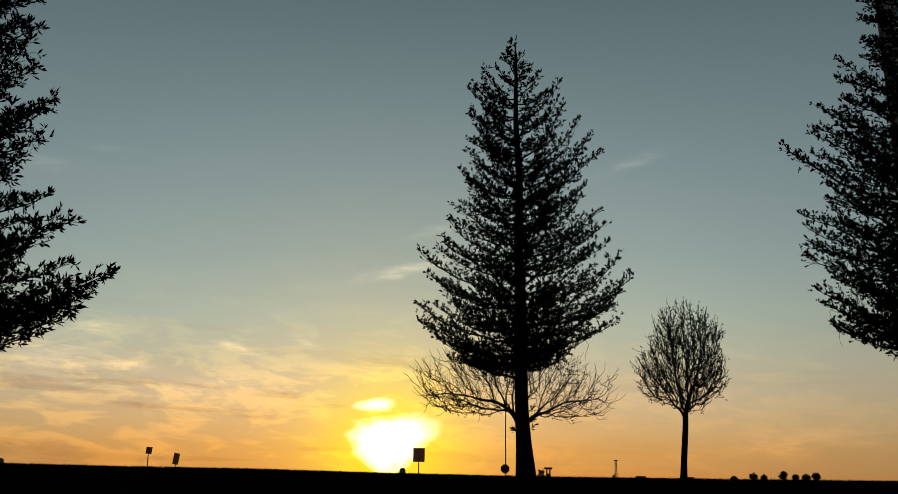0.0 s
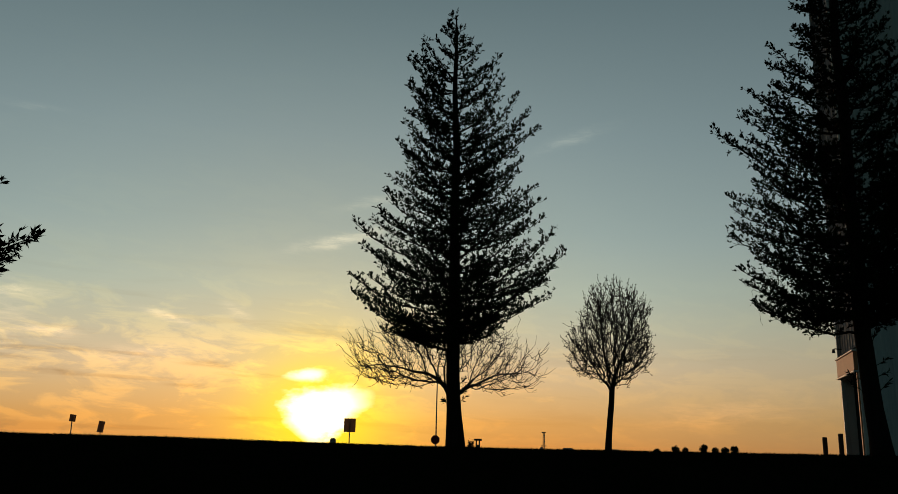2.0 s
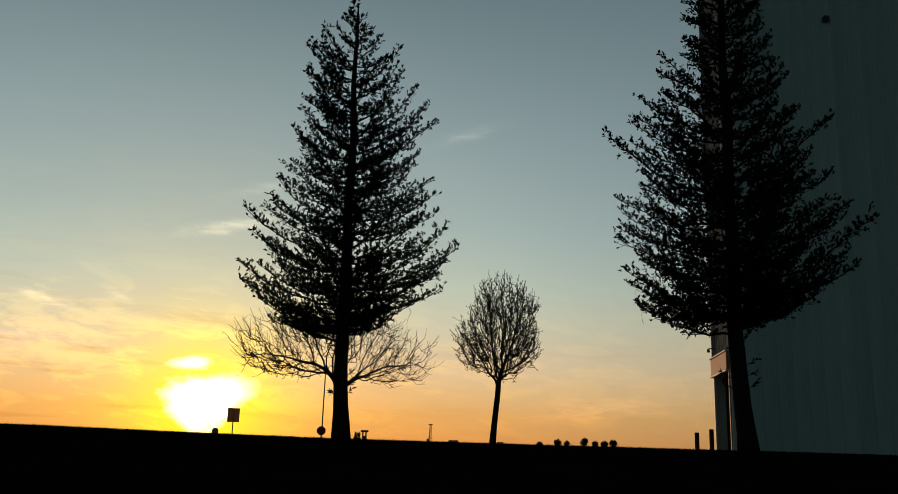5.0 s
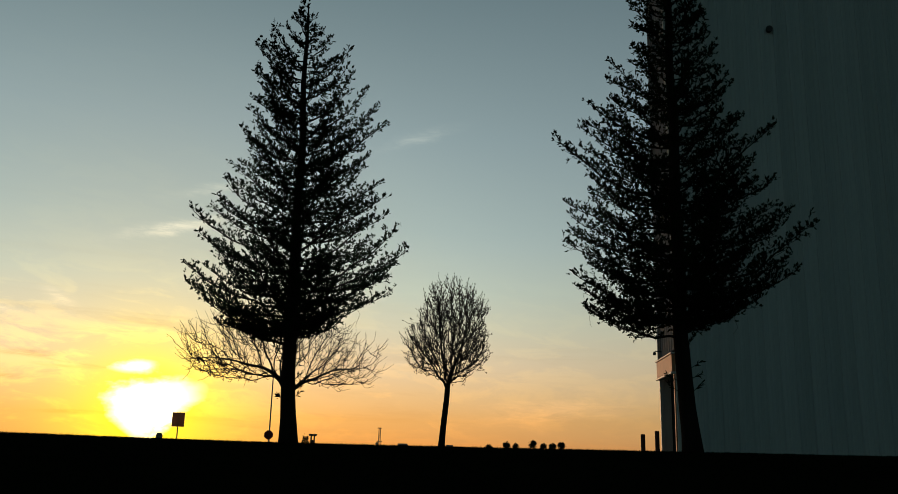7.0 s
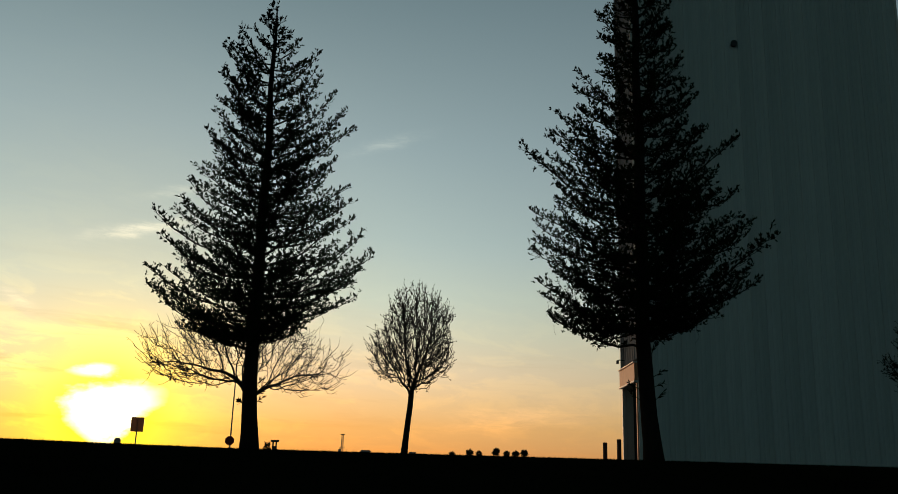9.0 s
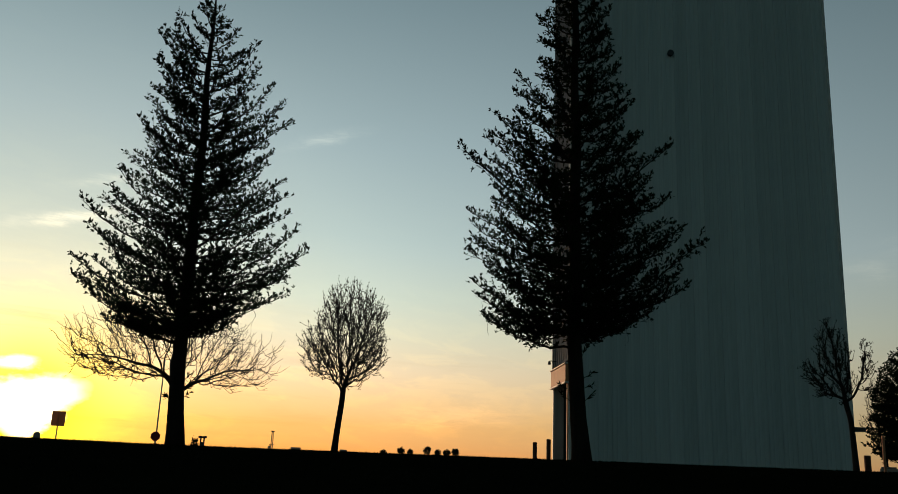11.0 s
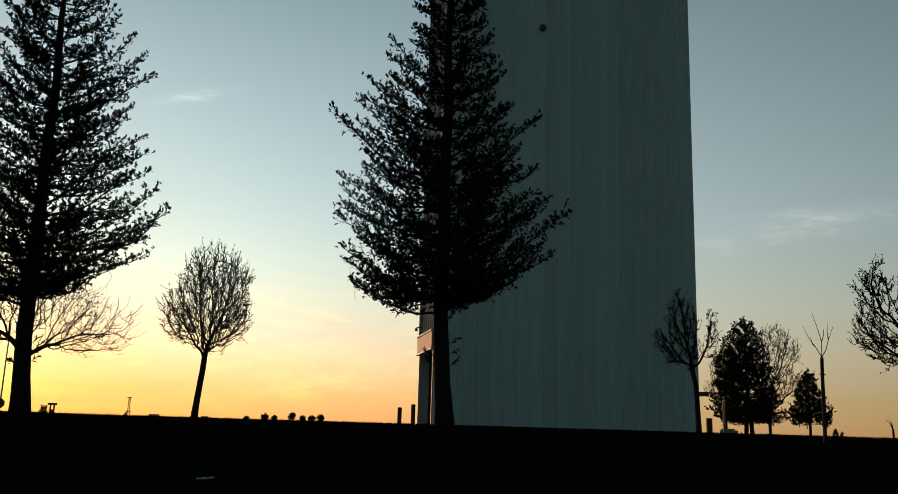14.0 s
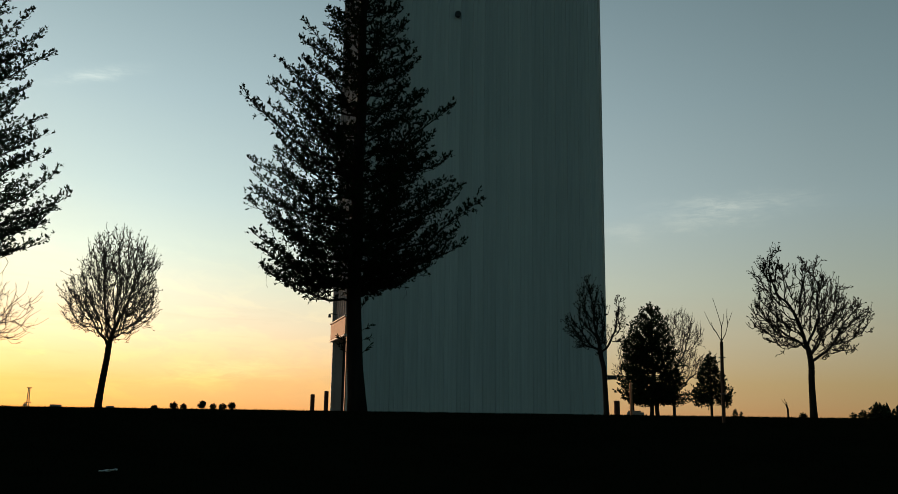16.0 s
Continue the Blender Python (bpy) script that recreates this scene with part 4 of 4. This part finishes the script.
def radio_mast():
    az, d = 6.2, 420
    foot = on_ground(az, d)
    ob = thing("radio_mast", foot, "slim lattice radio mast far across the field", "mast", turn=-az)
    h = level(1.1, d) + EYE - foot.z
    b = Buf()
    w = lambda z: 0.5 - 0.2 * z / h
    n = 10
    for sx, sy in ((-1, -1), (1, -1), (1, 1), (-1, 1)):
        b.tube([(sx * w(0), sy * w(0), -0.5), (sx * w(h), sy * w(h), h)], [0.2, 0.18], 5)
    for i in range(n):
        z0, z1 = h * i / n, h * (i + 1) / n
        for s in (-1, 1):
            b.tube([(-w(z0), s * w(z0), z0), (w(z1), s * w(z1), z1)], [0.09, 0.09], 4)
            b.tube([(s * w(z0), w(z0), z0), (s * w(z1), -w(z1), z1)], [0.05, 0.05], 4)
    part("lattice_frame", b, STEEL, ob)
    part("platform", bevelled((-1.0, -1.0, h - 0.35), (1.0, 1.0, h), 0.05), DARK, ob, "small dark head platform")
    part("bracket", bevelled((-1.3, -0.5, h * 0.36), (1.3, 0.5, h * 0.36 + 0.3), 0.05), DARK, ob)
    b = Buf()
    b.tube([(-1.1, -0.6, h * 0.26), (-1.1, -0.2, h * 0.26), (-1.1, 0.1, h * 0.26)], [0.75, 0.55, 0.1], 14)
    part("dish", b, STEEL, ob, "round dish antenna")


radio_mast()


def shed(az, d, width, top_el):
    foot = on_ground(az, d)
    ob = thing("farm_shed", foot, "low distant farm shed with a shallow roof", "shed", "farm sheds", turn=-az)
    h = level(top_el, d) + EYE - foot.z
    part("walls", bevelled((-width / 2, -2, -0.3), (width / 2, 2, h * 0.75), 0.04), ROOF, ob)
    b = Buf()
    e = width / 2 + 0.2
    b.add([(-e, -2.3, h * 0.74), (e, -2.3, h * 0.74), (e, 2.3, h * 0.74), (-e, 2.3, h * 0.74), (-e * 0.9, 0, h), (e * 0.9, 0, h)], [(0, 1, 5, 4), (2, 3, 4, 5), (0, 4, 3), (1, 2, 5), (3, 2, 1, 0)])
    part("roof", b, ROOF, ob)


shed(7.72, 420, 4.6, 0.13)
shed(10.75, 420, 3.2, 0.1)


def clump_tree(az, d, top_el, width, label, name="round_tree", seed=1, flat=1.0, cat="tree", leaves=1100, low=0.35, group="far trees"):
    """A far tree or shrub: short trunk, a few limbs, a crown of many leaves with an uneven outline."""
    global rng
    rng = np.random.default_rng(seed)
    foot = on_ground(az, d)
    h = level(top_el, d) + EYE - foot.z
    ob = thing(name, foot, label, cat, group, turn=-az)
    b = Buf()
    b.tube([(0, 0, -0.2), (width * 0.02, 0, h * 0.4), (0, 0, h * 0.75)], [width * 0.06, width * 0.05, width * 0.02], 7)
    for k in range(6):
        a = k * 1.05
        b.tube([(0, 0, h * 0.4), (math.cos(a) * width * 0.2, math.sin(a) * width * 0.2, h * 0.6), (math.cos(a) * width * 0.36, math.sin(a) * width * 0.36, h * 0.75)], [width * 0.025, width * 0.018, width * 0.008], 5)
    part("trunk", b, TWIG, ob)
    rz = h * (1 - low) / 2
    c = np.array([0, 0, h * low + rz])
    knots = unit(rng.normal(size=(26, 3))) * rng.uniform(0.45, 0.85, (26, 1)) * np.array([width / 2, width / 2, rz])
    p = np.repeat(knots, leaves // 26, 0)
    p = p + rng.normal(0, 0.11, p.shape) * width
    lim = np.linalg.norm(p / np.array([width / 2, width / 2, rz]), axis=1)
    p = p[lim < 1.02] + c
    b = Buf()
    b.blades(p, p - c + rng.normal(0, 0.3 * width, p.shape), rng.uniform(0.1, 0.22, len(p)) * width, rng.uniform(0.06, 0.11, len(p)) * width)
    part("crown", b, FAR_LEAF, ob, kind="stuff")
    return ob


for i, (az, el, w) in enumerate(((13.34, 0.07, 3.4), (14.49, 0.27, 4.1), (15.07, 0.17, 3.3), (16.18, 0.36, 4.2), (16.87, 0.2, 3.6), (17.44, 0.21, 3.8), (18.0, 0.29, 4.2))):
    clump_tree(az, 480, el + 0.11, w, "small round-headed tree far across the field", seed=50 + i)
clump_tree(1.46, 150, 0.6, 1.3, "dark shrub far behind the conifer", "shrub", 61, cat="shrub", low=0.1)
clump_tree(50.12, 120, 0.5, 0.8, "dark pointed shrub beyond the crest", "shrub", 62, cat="shrub", low=0.1, leaves=1800)
clump_tree(50.48, 121, 0.33, 0.7, "dark low shrub beyond the crest", "shrub", 63, cat="shrub", low=0.1)
clump_tree(54.0, 140, 0.36, 1.4, "dark low shrub beyond the crest", "shrub", 64, cat="shrub", low=0.05)
clump_tree(56.85, 180, 0.32, 1.8, "dark round shrub on the far field edge", "shrub", 65, cat="shrub", low=0.05)
clump_tree(57.3, 180, 0.5, 2.2, "dark round shrub on the far field edge", "shrub", 66, cat="shrub", low=0.05)
clump_tree(58.3, 180, 0.85, 4.2, "broad dark tree on the far field edge", seed=67, low=0.1, leaves=2200)
clump_tree(59.4, 185, 0.72, 3.8, "broad dark tree on the far field edge", seed=68, low=0.1, leaves=1800)
clump_tree(61.2, 185, 0.6, 3.6, "broad dark tree on the far field edge", seed=69, low=0.1, leaves=1800)


def tank_stand():
    az, d = 1.93, 160
    foot = on_ground(az, d)
    ob = thing("tank_stand", foot, "flat-topped stand far behind the conifer", "stand", turn=-az)
    h = level(0.6, d) + EYE - foot.z
    part("top", bevelled((-0.72, -0.6, h - 0.35), (0.72, 0.6, h), 0.06), DARK, ob)
    for sx in (-0.3, 0.3):
        b = Buf()
        b.tube([(sx, 0, -0.2), (sx * 0.9, 0, h - 0.3)], [0.16, 0.13], 6)
        part("leg", b, DARK, ob)
    part("brace", bevelled((-0.42, -0.2, h * 0.55), (0.42, 0.2, h * 0.72), 0.03), DARK, ob)


tank_stand()


def far_sapling():
    foot = on_ground(53.22, 60)
    ob = thing("sapling", foot, "short broken sapling on the crest", "sapling", turn=-53.22)
    h = level(0.55, 60) + EYE - foot.z
    b = Buf()
    b.tube([(0, 0, -0.1), (0, 0, h)], [0.07, 0.06], 6)
    part("stem", b, TWIG, ob)
    b = Buf()
    for dx, dz in ((-0.35, 0.55), (-0.2, 0.62), (-0.05, 0.4)):
        b.tube([(0, 0, h - 0.1), (dx * 0.4, 0, h + dz * 0.5), (dx, 0, h + dz)], [0.025, 0.018, 0.01], 4)
    part("shoots", b, TWIG, ob)


far_sapling()


def litter():
    foot = on_ground(11.8, 8.9)
    ob = thing("paper_scrap", foot, "crumpled white paper scrap lying on the grass", "litter", turn=-20)
    b = Buf()
    nx, ny = 8, 5
    vs = [(-0.08 + 0.16 * i / nx, -0.05 + 0.1 * j / ny, 0.03 + 0.02 * noise.noise((i * 0.7, j * 0.9, 2.0)) + 0.012 * (i / nx)) for j in range(ny + 1) for i in range(nx + 1)]
    n = len(vs)
    vs += [(x, y, z - 0.004) for x, y, z in vs]
    q = [(j * (nx + 1) + i, j * (nx + 1) + i + 1, (j + 1) * (nx + 1) + i + 1, (j + 1) * (nx + 1) + i) for j in range(ny) for i in range(nx)]
    b.add(vs, q + [tuple(n + k for k in f[::-1]) for f in q])
    part("sheet", b, PAPER, ob)


litter()
